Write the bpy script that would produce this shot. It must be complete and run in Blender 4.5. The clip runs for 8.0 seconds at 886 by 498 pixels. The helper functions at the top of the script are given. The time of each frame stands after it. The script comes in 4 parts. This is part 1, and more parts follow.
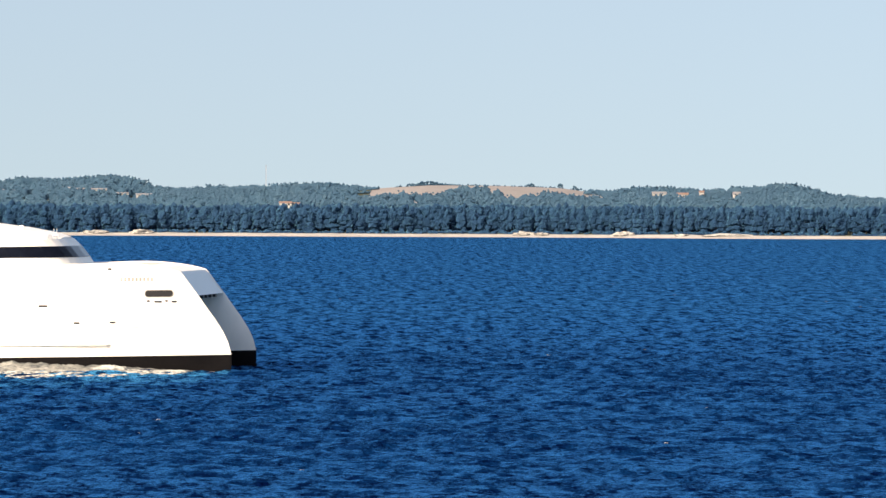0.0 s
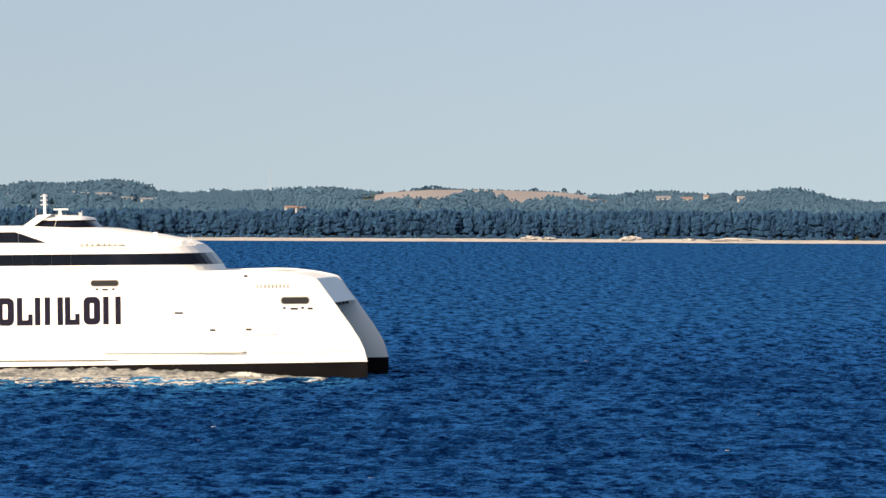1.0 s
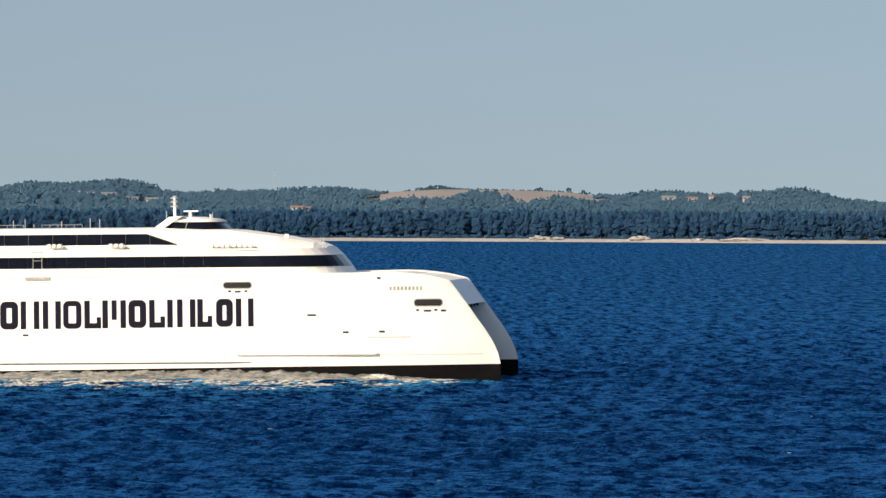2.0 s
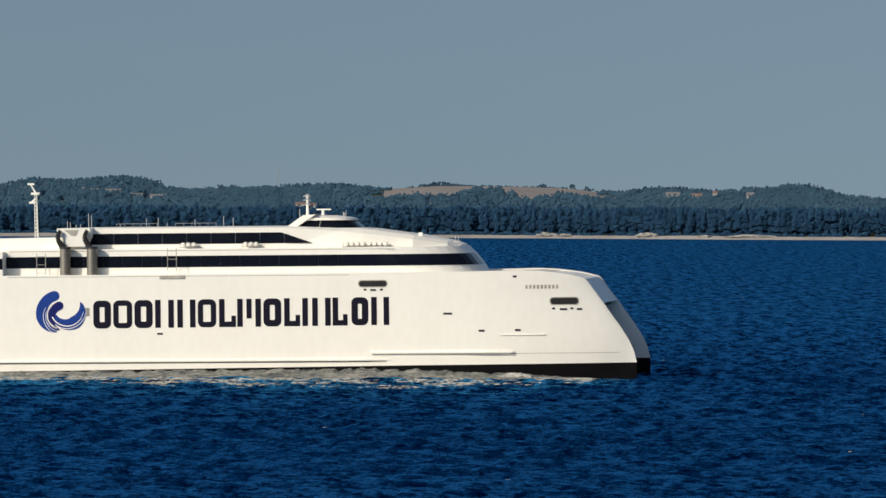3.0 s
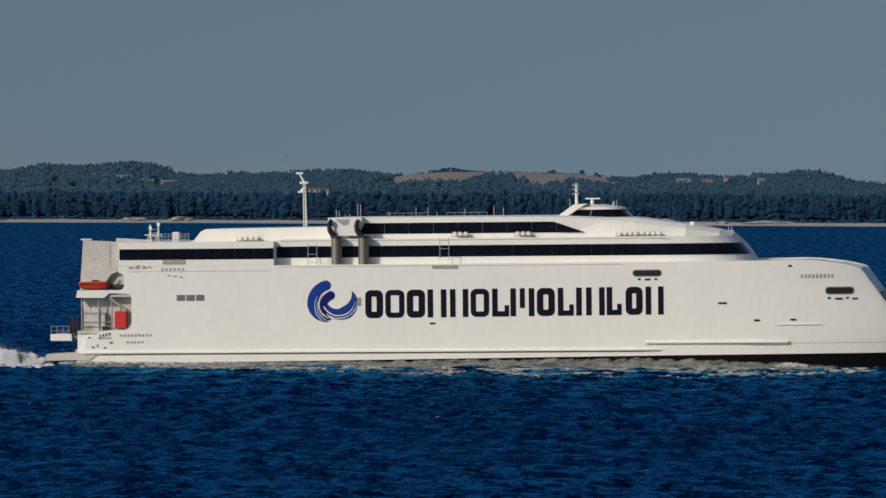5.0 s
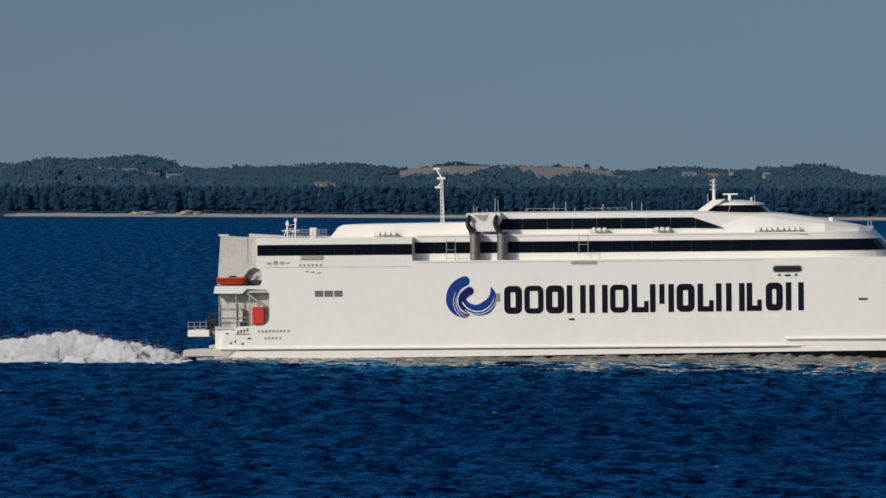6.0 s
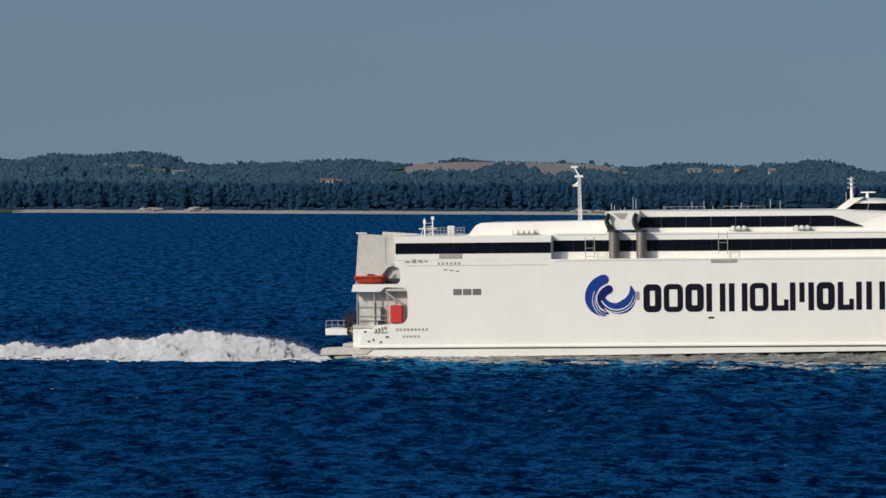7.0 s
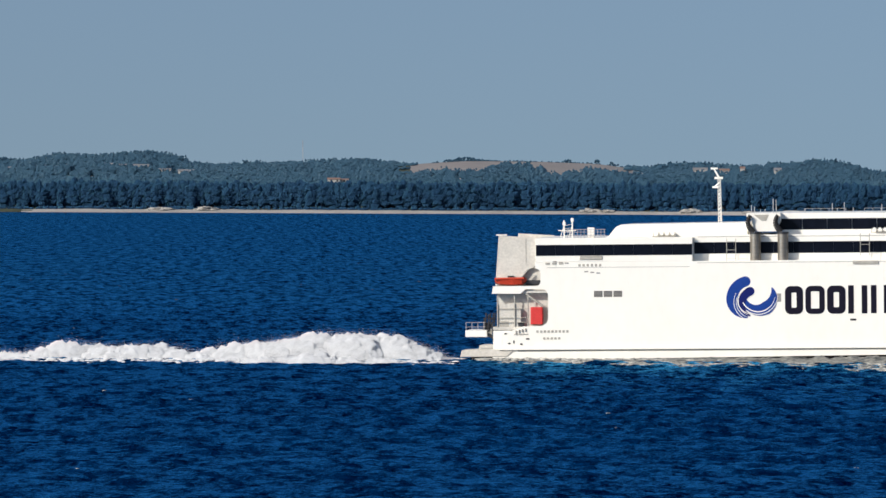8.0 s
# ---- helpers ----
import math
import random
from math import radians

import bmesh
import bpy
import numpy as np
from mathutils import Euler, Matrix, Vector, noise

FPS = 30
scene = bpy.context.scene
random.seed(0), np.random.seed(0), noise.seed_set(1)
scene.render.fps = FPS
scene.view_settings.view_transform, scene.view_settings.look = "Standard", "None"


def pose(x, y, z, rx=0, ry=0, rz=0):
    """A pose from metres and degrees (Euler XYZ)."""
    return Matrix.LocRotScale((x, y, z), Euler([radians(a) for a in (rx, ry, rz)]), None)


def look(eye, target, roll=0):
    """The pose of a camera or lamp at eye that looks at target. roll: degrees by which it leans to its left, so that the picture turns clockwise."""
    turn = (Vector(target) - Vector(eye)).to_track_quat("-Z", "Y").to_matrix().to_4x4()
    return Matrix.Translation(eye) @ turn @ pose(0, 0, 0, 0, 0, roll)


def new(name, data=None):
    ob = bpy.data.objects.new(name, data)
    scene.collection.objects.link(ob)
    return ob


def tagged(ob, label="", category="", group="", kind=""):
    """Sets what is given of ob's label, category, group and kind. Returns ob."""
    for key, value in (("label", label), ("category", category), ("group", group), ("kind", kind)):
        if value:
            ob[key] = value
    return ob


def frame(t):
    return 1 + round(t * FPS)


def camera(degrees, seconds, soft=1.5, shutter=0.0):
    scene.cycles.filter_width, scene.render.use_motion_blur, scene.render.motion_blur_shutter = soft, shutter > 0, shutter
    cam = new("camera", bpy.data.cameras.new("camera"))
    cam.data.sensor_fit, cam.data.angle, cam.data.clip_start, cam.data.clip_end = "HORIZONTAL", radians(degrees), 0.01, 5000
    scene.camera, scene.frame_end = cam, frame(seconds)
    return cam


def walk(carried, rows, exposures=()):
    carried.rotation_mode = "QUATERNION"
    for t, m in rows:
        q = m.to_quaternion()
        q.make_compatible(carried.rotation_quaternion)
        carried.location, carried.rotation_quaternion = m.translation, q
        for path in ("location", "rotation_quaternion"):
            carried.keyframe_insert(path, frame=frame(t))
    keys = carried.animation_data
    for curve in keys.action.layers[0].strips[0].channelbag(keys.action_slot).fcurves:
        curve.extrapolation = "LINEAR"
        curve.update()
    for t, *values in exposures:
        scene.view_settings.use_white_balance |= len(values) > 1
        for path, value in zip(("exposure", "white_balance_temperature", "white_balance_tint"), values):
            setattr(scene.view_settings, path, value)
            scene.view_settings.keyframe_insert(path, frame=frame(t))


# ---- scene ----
# camera: carried to the left by a slow vessel, about 24 m above the sea
cam = camera(8.51, 8.0, soft=1.5)
DRIFT = 6.25
EYES = [
    (0.0, 0.0000, -0.5490, 24.06), (0.5, -0.0203, -0.5245, 24.24), (1.0, -0.0407, -0.5118, 24.39),
    (1.5, -0.0534, -0.5124, 24.54), (3.0, -0.1163, -0.5546, 24.90), (3.5, -0.1300, -0.5848, 25.00),
    (4.0, -0.1433, -0.6190, 25.10), (4.5, -0.1606, -0.6587, 25.20), (6.0, -0.2075, -0.7574, 25.52),
    (6.5, -0.2209, -0.7834, 25.64), (7.0, -0.2377, -0.7974, 25.77), (7.5, -0.2508, -0.8050, 25.92),
    (8.0, -0.2637, -0.8078, 26.08),
]
EXPOSURES = [
    (0.0, 1.12, 7700, 15), (1.0, 0.88, 7850, 16), (1.5, 0.74, 7700, 15), (3.0, -0.28, 6700, 8), (3.5, -0.54, 6500, 9), (4.0, -0.72, 6400, 9), (4.5, -0.86, 6400, 10),
    (6.0, -0.7, 6300, 10), (6.5, -0.66, 6300, 10), (7.0, -0.54, 6300, 10), (7.5, -0.36, 6200, 10), (8.0, -0.03, 6200, 10),
]
walk(cam, [(t, pose(-DRIFT * t, 0, h, 90 + pitch, -0.151, yaw)) for t, yaw, pitch, h in EYES], EXPOSURES)

# ferry track: metres run along its course
HEADING, TRIM, ABEAM = -6.66, 0.7, 787.5
RUN = [
    (0.0, -28.75), (0.5, -22.76), (1.0, -16.18), (1.5, -10.24), (3.0, 8.29), (3.5, 14.37), (4.0, 20.63),
    (4.5, 26.86), (6.0, 45.85), (6.5, 52.20), (7.0, 58.55), (7.5, 64.94), (8.0, 71.43),
]
CO, SI = math.cos(radians(HEADING)), math.sin(radians(HEADING))

# ---- light ----
SUN_ELEV, SUN_AZ = 30.0, 233.0   # compass bearing of the sun, the camera looks to 0
world = bpy.data.worlds.new("sky")
scene.world = world
world.use_nodes = True
wn = world.node_tree.nodes
sky = wn.new("ShaderNodeTexSky")
sky.sky_type, sky.sun_disc = "NISHITA", False
sky.sun_elevation, sky.sun_rotation = radians(SUN_ELEV), radians(SUN_AZ)
sky.altitude, sky.air_density, sky.dust_density, sky.ozone_density = 0, 1.0, 2.9, 2.0
# the hazy summer sky is even and pale blue down to the horizon
way = wn.new("ShaderNodeTexCoord")
lift = wn.new("ShaderNodeVectorMath")
lift.operation = "ADD"
lift.inputs[1].default_value = (0, 0, 0.14)
level = wn.new("ShaderNodeVectorMath")
level.operation = "NORMALIZE"
world.node_tree.links.new(way.outputs["Generated"], lift.inputs[0])
world.node_tree.links.new(lift.outputs[0], level.inputs[0])
world.node_tree.links.new(level.outputs[0], sky.inputs[0])
world.node_tree.links.new(sky.outputs[0], wn["Background"].inputs[0])
wn["Background"].inputs[1].default_value = 0.102
sun = new("sun", bpy.data.lights.new("sun", "SUN"))
sun.data.energy, sun.data.angle, sun.data.color = 4.5, radians(0.55), (1.0, 0.91, 0.79)
az, el = radians(SUN_AZ), radians(SUN_ELEV)
to_sun = Vector((math.sin(az) * math.cos(el), math.cos(az) * math.cos(el), math.sin(el)))
sun.matrix_basis = look(to_sun * 100, (0, 0, 0))


# ---- materials ----
def material(name, colour, rough=0.5, metal=0.0, vary=0.15, scale=1.0, fine=8.0, bump=0.0, bump_scale=20.0, tint=None, spec=0.5, stretch=(1, 1, 1), island=0.0):
    """A surface with stains at one scale, grain at another and fine relief."""
    m = bpy.data.materials.new(name)
    m.use_nodes = True
    nt = m.node_tree
    n, l = nt.nodes, nt.links
    b = n["Principled BSDF"]
    b.inputs["Roughness"].default_value, b.inputs["Metallic"].default_value = rough, metal
    b.inputs["Specular IOR Level"].default_value = spec
    geo = n.new("ShaderNodeTexCoord")
    mp = n.new("ShaderNodeMapping")
    mp.inputs["Scale"].default_value = stretch
    l.new(geo.outputs["Object"], mp.inputs[0])
    big, small = n.new("ShaderNodeTexNoise"), n.new("ShaderNodeTexNoise")
    big.inputs["Scale"].default_value, small.inputs["Scale"].default_value = scale, scale * fine
    big.inputs["Detail"].default_value = small.inputs["Detail"].default_value = 4
    for t in (big, small):
        l.new(mp.outputs[0], t.inputs["Vector"])
    add = n.new("ShaderNodeMath")
    add.operation = "ADD"
    l.new(big.outputs["Fac"], add.inputs[0])
    l.new(small.outputs["Fac"], add.inputs[1])
    last = add.outputs[0]
    if island:
        isl = n.new("ShaderNodeNewGeometry")
        mul = n.new("ShaderNodeMath")
        mul.operation = "MULTIPLY_ADD"
        mul.inputs[1].default_value = island
        l.new(isl.outputs["Random Per Island"], mul.inputs[0])
        l.new(last, mul.inputs[2])
        last = mul.outputs[0]
    ramp = n.new("ShaderNodeValToRGB")
    dark = tint or tuple(c * (1 - 2 * vary) for c in colour)
    ramp.color_ramp.elements[0].position, ramp.color_ramp.elements[0].color = 0.36, (*dark, 1)
    ramp.color_ramp.elements[1].position, ramp.color_ramp.elements[1].color = 0.64 + island * 0.5, (*colour, 1)
    half = n.new("ShaderNodeMath")
    half.operation = "MULTIPLY"
    half.inputs[1].default_value = 0.5
    l.new(last, half.inputs[0])
    l.new(half.outputs[0], ramp.inputs[0])
    l.new(ramp.outputs[0], b.inputs["Base Color"])
    if bump:
        bt = n.new("ShaderNodeTexNoise")
        bt.inputs["Scale"].default_value = bump_scale
        l.new(mp.outputs[0], bt.inputs["Vector"])
        bn = n.new("ShaderNodeBump")
        bn.inputs["Strength"].default_value, bn.inputs["Distance"].default_value = bump, 0.1
        l.new(bt.outputs["Fac"], bn.inputs["Height"])
        l.new(bn.outputs[0], b.inputs["Normal"])
    return m


M_HULL = material("hull_paint", (0.89, 0.87, 0.80), 0.32, vary=0.025, scale=0.12, fine=9, bump=0.03, bump_scale=0.6, stretch=(1, 1, 0.5))
M_DECK = material("deck_and_wing_shade_paint", (0.66, 0.63, 0.565), 0.6, vary=0.12, scale=0.4)
# grey of the small fittings; on the stern wall it stands for shade
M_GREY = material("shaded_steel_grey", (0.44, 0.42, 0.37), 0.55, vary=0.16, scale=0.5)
M_BOOT = material("antifouling_black", (0.007, 0.0065, 0.007), 0.6, vary=0.15, scale=0.3, spec=0.06)
M_LINE = material("seam_and_shade_grey", (0.30, 0.29, 0.27), 0.6, vary=0.1, scale=0.6)
M_GLASS = material("tinted_glass", (0.006, 0.008, 0.015), 0.1, vary=0.2, scale=0.15, spec=0.12)
M_DARK = material("dark_fitting", (0.03, 0.03, 0.034), 0.5, vary=0.15, scale=0.8)
M_PIPE = material("exhaust_steel", (0.31, 0.28, 0.235), 0.42, metal=0.65, vary=0.15, scale=0.8, stretch=(1, 1, 4))
M_SOOT = material("exhaust_soot", (0.012, 0.012, 0.013), 0.8, vary=0.2, scale=1)
M_NAVY = material("lettering_navy", (0.008, 0.007, 0.018), 0.45, vary=0.08, scale=0.4, spec=0.15)
M_BLUE = material("emblem_blue", (0.010, 0.048, 0.27), 0.45, vary=0.08, scale=0.4, spec=0.2)
M_DBLUE = material("emblem_deep_blue", (0.006, 0.012, 0.12), 0.45, vary=0.08, scale=0.4, spec=0.2)
M_ORANGE = material("rescue_orange", (0.52, 0.045, 0.014), 0.5, vary=0.1, scale=0.8)
M_RED = material("signal_red", (0.62, 0.035, 0.03), 0.5, vary=0.1, scale=0.8)
M_FOAM = material("white_water", (0.62, 0.64, 0.66), 0.95, vary=0.06, scale=0.7, fine=5, bump=0.12, bump_scale=3.0, spec=0.02)
M_WASH = material("thin_grey_foam", (0.55, 0.55, 0.51), 0.8, vary=0.2, scale=0.6, fine=5, spec=0.2, tint=(0.10, 0.11, 0.11))
# dark and pale grey streaks: churned water plus the hull's reflection in the colour
M_AERATED_REFLECTION = material("aerated_water_and_reflection", (0.30, 0.30, 0.27), 0.6, vary=0.2, scale=0.5, fine=4, bump=0.5, bump_scale=1.5, spec=0.3, stretch=(0.7, 1.0, 2.2), tint=(0.02, 0.03, 0.04))
M_SAND = material("beach_sand", (0.40, 0.385, 0.36), 0.9, vary=0.16, scale=0.06, spec=0.1)
M_SOIL = material("dune_grass_soil", (0.07, 0.08, 0.055), 0.95, vary=0.25, scale=0.05, spec=0.05)
M_FIELD = material("stubble_field", (0.255, 0.24, 0.235), 0.95, vary=0.1, scale=0.03, spec=0.05)
# needle green shifted to blue, so the haze over the coast is in the colour
M_PINE = material("hazed_pine_needles", (0.016, 0.047, 0.094), 0.95, vary=0.3, scale=0.03, fine=10, island=0.15, spec=0.02, tint=(0.011, 0.036, 0.076))
# paler and bluer than real leaves: distance haze is put into this colour
M_WOOD = material("hazed_woodland_leaves", (0.034, 0.078, 0.122), 0.95, vary=0.25, scale=0.02, island=0.15, spec=0.02, tint=(0.029, 0.069, 0.110))
for leaves in (M_PINE, M_WOOD, M_FOAM):
    shader = leaves.node_tree.nodes["Principled BSDF"]
    shader.inputs["Subsurface Weight"].default_value = 0.7
    shader.inputs["Subsurface Radius"].default_value = (1, 1, 1)
    shader.inputs["Subsurface Scale"].default_value = 0.4 if leaves is M_FOAM else 1.0
    # needles and drops scatter light: the shading normal leans to its mean
    nodes, links = leaves.node_tree.nodes, leaves.node_tree.links
    face = nodes.new("ShaderNodeNewGeometry")
    lean = nodes.new("ShaderNodeVectorMath")
    lean.operation = "MULTIPLY_ADD"
    soft = 0.27 if leaves is M_FOAM else 0.2
    lean.inputs[1].default_value, lean.inputs[2].default_value = (soft, soft, soft), (0.0, -0.4, 0.6)
    unit = nodes.new("ShaderNodeVectorMath")
    unit.operation = "NORMALIZE"
    links.new(face.outputs["Normal"], lean.inputs[0])
    links.new(lean.outputs[0], unit.inputs[0])
    links.new(unit.outputs[0], shader.inputs["Normal"])
M_BARK = material("pine_bark", (0.055, 0.045, 0.04), 0.9, vary=0.2, scale=0.8, spec=0.1)
# whitewash toned down: haze in front of the houses is put into it
M_WALL = material("hazed_whitewash", (0.40, 0.40, 0.39), 0.85, vary=0.06, scale=0.3)
M_TILE = material("red_roof_tiles", (0.24, 0.155, 0.125), 0.8, vary=0.15, scale=0.5)
M_SLATE = material("grey_roof", (0.20, 0.20, 0.21), 0.8, vary=0.15, scale=0.5)
M_STEEL = material("galvanised_steel", (0.5, 0.5, 0.52), 0.45, metal=0.4, vary=0.1, scale=1)


def sea_material():
    m = bpy.data.materials.new("sea_water")
    m.use_nodes = True
    n, l = m.node_tree.nodes, m.node_tree.links
    n.remove(n["Principled BSDF"])
    body, gloss = n.new("ShaderNodeBsdfDiffuse"), n.new("ShaderNodeBsdfGlossy")
    gloss.inputs["Color"].default_value, gloss.inputs["Roughness"].default_value = (0.06, 0.40, 0.79, 1), 0.34
    fresnel, blend = n.new("ShaderNodeFresnel"), n.new("ShaderNodeMixShader")
    fresnel.inputs["IOR"].default_value = 1.33
    l.new(body.outputs[0], blend.inputs[1])
    l.new(gloss.outputs[0], blend.inputs[2])
    l.new(blend.outputs[0], n["Material Output"].inputs["Surface"])
    geo = n.new("ShaderNodeTexCoord")
    mp = n.new("ShaderNodeMapping")
    mp.inputs["Scale"].default_value = (1.0, 0.8, 1.0)
    l.new(geo.outputs["Object"], mp.inputs[0])
    big = n.new("ShaderNodeTexNoise")
    big.inputs["Scale"].default_value, big.inputs["Detail"].default_value = 0.012, 3
    l.new(geo.outputs["Object"], big.inputs["Vector"])
    ramp = n.new("ShaderNodeValToRGB")
    ramp.color_ramp.elements[0].position, ramp.color_ramp.elements[0].color = 0.40, (0.0001, 0.0028, 0.022, 1)
    ramp.color_ramp.elements[1].position, ramp.color_ramp.elements[1].color = 0.62, (0.0002, 0.018, 0.070, 1)
    # short streaks in the broad patches: wave shading and sky reflections put into the colour
    sm = n.new("ShaderNodeMapping")
    sm.inputs["Scale"].default_value = (0.38, 0.19, 1.0)
    l.new(geo.outputs["Object"], sm.inputs[0])
    streak = n.new("ShaderNodeTexNoise")
    streak.inputs["Scale"].default_value, streak.inputs["Detail"].default_value = 1.0, 5
    streak.inputs["Roughness"].default_value = 0.74
    l.new(sm.outputs[0], streak.inputs["Vector"])
    mix = n.new("ShaderNodeMath")
    mix.operation = "MULTIPLY_ADD"
    mix.inputs[1].default_value = 0.2
    l.new(big.outputs["Fac"], mix.inputs[0])
    part2 = n.new("ShaderNodeMath")
    part2.operation = "MULTIPLY"
    part2.inputs[1].default_value = 0.8
    l.new(streak.outputs["Fac"], part2.inputs[0])
    l.new(part2.outputs[0], mix.inputs[2])
    l.new(mix.outputs[0], ramp.inputs[0])
    l.new(ramp.outputs[0], body.inputs["Color"])
    # wind ripples of two sizes: calm slicks mirror less of the low sky than the ruffled dashes
    ruffle = None
    for fx, fy, w in ((0.64, 0.23, 0.55), (0.32, 0.06, 0.45)):
        rm, rt, rw = n.new("ShaderNodeMapping"), n.new("ShaderNodeTexNoise"), n.new("ShaderNodeMath")
        rm.inputs["Scale"].default_value = (fx, fy, 1.0)
        rt.inputs["Scale"].default_value, rt.inputs["Detail"].default_value, rt.inputs["Roughness"].default_value = 1.0, 5, 0.66
        rw.operation = "MULTIPLY_ADD"
        rw.inputs[1].default_value, rw.inputs[2].default_value = w, 0.0
        l.new(geo.outputs["Object"], rm.inputs[0])
        l.new(rm.outputs[0], rt.inputs["Vector"])
        l.new(rt.outputs["Fac"], rw.inputs[0])
        if ruffle:
            l.new(ruffle.outputs[0], rw.inputs[2])
        ruffle = rw
    spread = n.new("ShaderNodeMapRange")
    spread.inputs["From Min"].default_value, spread.inputs["From Max"].default_value = 0.445, 0.565
    spread.inputs["To Min"].default_value, spread.inputs["To Max"].default_value = 0.0, 2.0
    l.new(ruffle.outputs[0], spread.inputs["Value"])
    share = n.new("ShaderNodeMath")
    share.operation, share.use_clamp = "MULTIPLY", True
    l.new(fresnel.outputs[0], share.inputs[0])
    l.new(spread.outputs[0], share.inputs[1])
    l.new(share.outputs[0], blend.inputs[0])
    prev = None
    for sc, st, di in ((0.55, 0.9, 0.8), (1.9, 0.9, 0.32)):
        t = n.new("ShaderNodeTexNoise")
        t.inputs["Scale"].default_value, t.inputs["Detail"].default_value = sc, 3
        l.new(mp.outputs[0], t.inputs["Vector"])
        bn = n.new("ShaderNodeBump")
        bn.inputs["Strength"].default_value, bn.inputs["Distance"].default_value = st, di
        l.new(t.outputs["Fac"], bn.inputs["Height"])
        if prev:
            l.new(prev.outputs[0], bn.inputs["Normal"])
        prev = bn
    for shader_in in (body, gloss, fresnel):
        l.new(prev.outputs[0], shader_in.inputs["Normal"])
    return m


M_SEA = sea_material()


# ---- mesh helpers ----
def mesh_of(name, verts, faces, mat, smooth=False):
    me = bpy.data.meshes.new(name)
    me.from_pydata([tuple(v) for v in verts], [], faces)
    me.materials.append(mat)
    if smooth:
        me.polygons.foreach_set("use_smooth", [True] * len(me.polygons))
    me.update()
    return me


def part(name, bm, mat, parent=None, label="", smooth=False):
    me = bpy.data.meshes.new(name)
    bmesh.ops.recalc_face_normals(bm, faces=bm.faces[:])
    bm.to_mesh(me)
    bm.free()
    me.materials.append(mat)
    if smooth:
        me.polygons.foreach_set("use_smooth", [True] * len(me.polygons))
        me.set_sharp_from_angle(angle=radians(32))
    ob = new(name, me)
    ob.parent = parent
    return tagged(ob, label)


def add_box(bm, x0, x1, y0, y1, z0, z1, bevel=0.0):
    vs = [bm.verts.new(c) for c in ((x0, y0, z0), (x1, y0, z0), (x1, y1, z0), (x0, y1, z0), (x0, y0, z1), (x1, y0, z1), (x1, y1, z1), (x0, y1, z1))]
    fs = [bm.faces.new([vs[i] for i in f]) for f in ((3, 2, 1, 0), (4, 5, 6, 7), (0, 1, 5, 4), (1, 2, 6, 5), (2, 3, 7, 6), (3, 0, 4, 7))]
    if bevel:
        es = list({e for f in fs for e in f.edges})
        bmesh.ops.bevel(bm, geom=es, offset=bevel, segments=2, affect="EDGES", profile=0.6)
    return bm


def box(*a, **k):
    return add_box(bmesh.new(), *a, **k)


def add_rod(bm, a, b, r0, r1=None, n=8):
    a, b = Vector(a), Vector(b)
    q = (b - a).to_track_quat("Z", "Y").to_matrix().to_4x4()
    bmesh.ops.create_cone(bm, cap_ends=True, segments=n, radius1=r0, radius2=r0 if r1 is None else r1, depth=(b - a).length, matrix=Matrix.Translation((a + b) / 2) @ q)
    return bm


def rod(*a, **k):
    return add_rod(bmesh.new(), *a, **k)


def add_prism(bm, pts, y0, y1):
    """A flat outline of (x, z) points, given thickness across."""
    a = [bm.verts.new((x, y0, z)) for x, z in pts]
    b = [bm.verts.new((x, y1, z)) for x, z in pts]
    bm.faces.new(a)
    bm.faces.new(b[::-1])
    for i in range(len(pts)):
        j = (i + 1) % len(pts)
        bm.faces.new((a[i], b[i], b[j], a[j]))
    return bm


def prism(pts, y0, y1):
    return add_prism(bmesh.new(), pts, y0, y1)


def arc(cx, cz, r, a0, a1, n=5):
    return [(cx + r * math.cos(radians(a0 + (a1 - a0) * i / n)), cz + r * math.sin(radians(a0 + (a1 - a0) * i / n))) for i in range(n + 1)]


def pill(x0, x1, z0, z1, r):
    return arc(x1 - r, z0 + r, r, -90, 0) + arc(x1 - r, z1 - r, r, 0, 90) + arc(x0 + r, z1 - r, r, 90, 180) + arc(x0 + r, z0 + r, r, 180, 270)


def plan(xa, xf, y0, y1, nose, n=10):
    """A deckhouse outline from above: square aft, rounded in front."""
    c, h = (y0 + y1) / 2, (y1 - y0) / 2
    pts = [(xa, y1), (xa, y0)]
    for i in range(n + 1):
        a = math.pi / 2 * i / n
        pts.append((xf - nose + nose * math.sin(a) ** 0.9, c - h * math.cos(a) ** 0.55))
    for i in range(n - 1, -1, -1):
        a = math.pi / 2 * i / n
        pts.append((xf - nose + nose * math.sin(a) ** 0.9, c + h * math.cos(a) ** 0.55))
    return pts


def add_loft(bm, levels, cap=True):
    rings = [[bm.verts.new((x, y, z)) for x, y in pts] for z, pts in levels]
    for a, b in zip(rings, rings[1:]):
        for i in range(len(a)):
            j = (i + 1) % len(a)
            bm.faces.new((a[i], a[j], b[j], b[i]))
    if cap:
        bm.faces.new(rings[0][::-1])
        bm.faces.new(rings[-1])
    return bm


def loft(levels, cap=True):
    return add_loft(bmesh.new(), levels, cap)


# ---- sea ----
def spaced(marks):
    """Coordinates from (start, step) pairs up to the last start, steps growing smoothly."""
    out = []
    for (a, s), (b, s2) in zip(marks, marks[1:]):
        v = a
        while v < b:
            out.append(v)
            v += s + (s2 - s) * (v - a) / (b - a)
    out.append(marks[-1][0])
    return np.array(out)


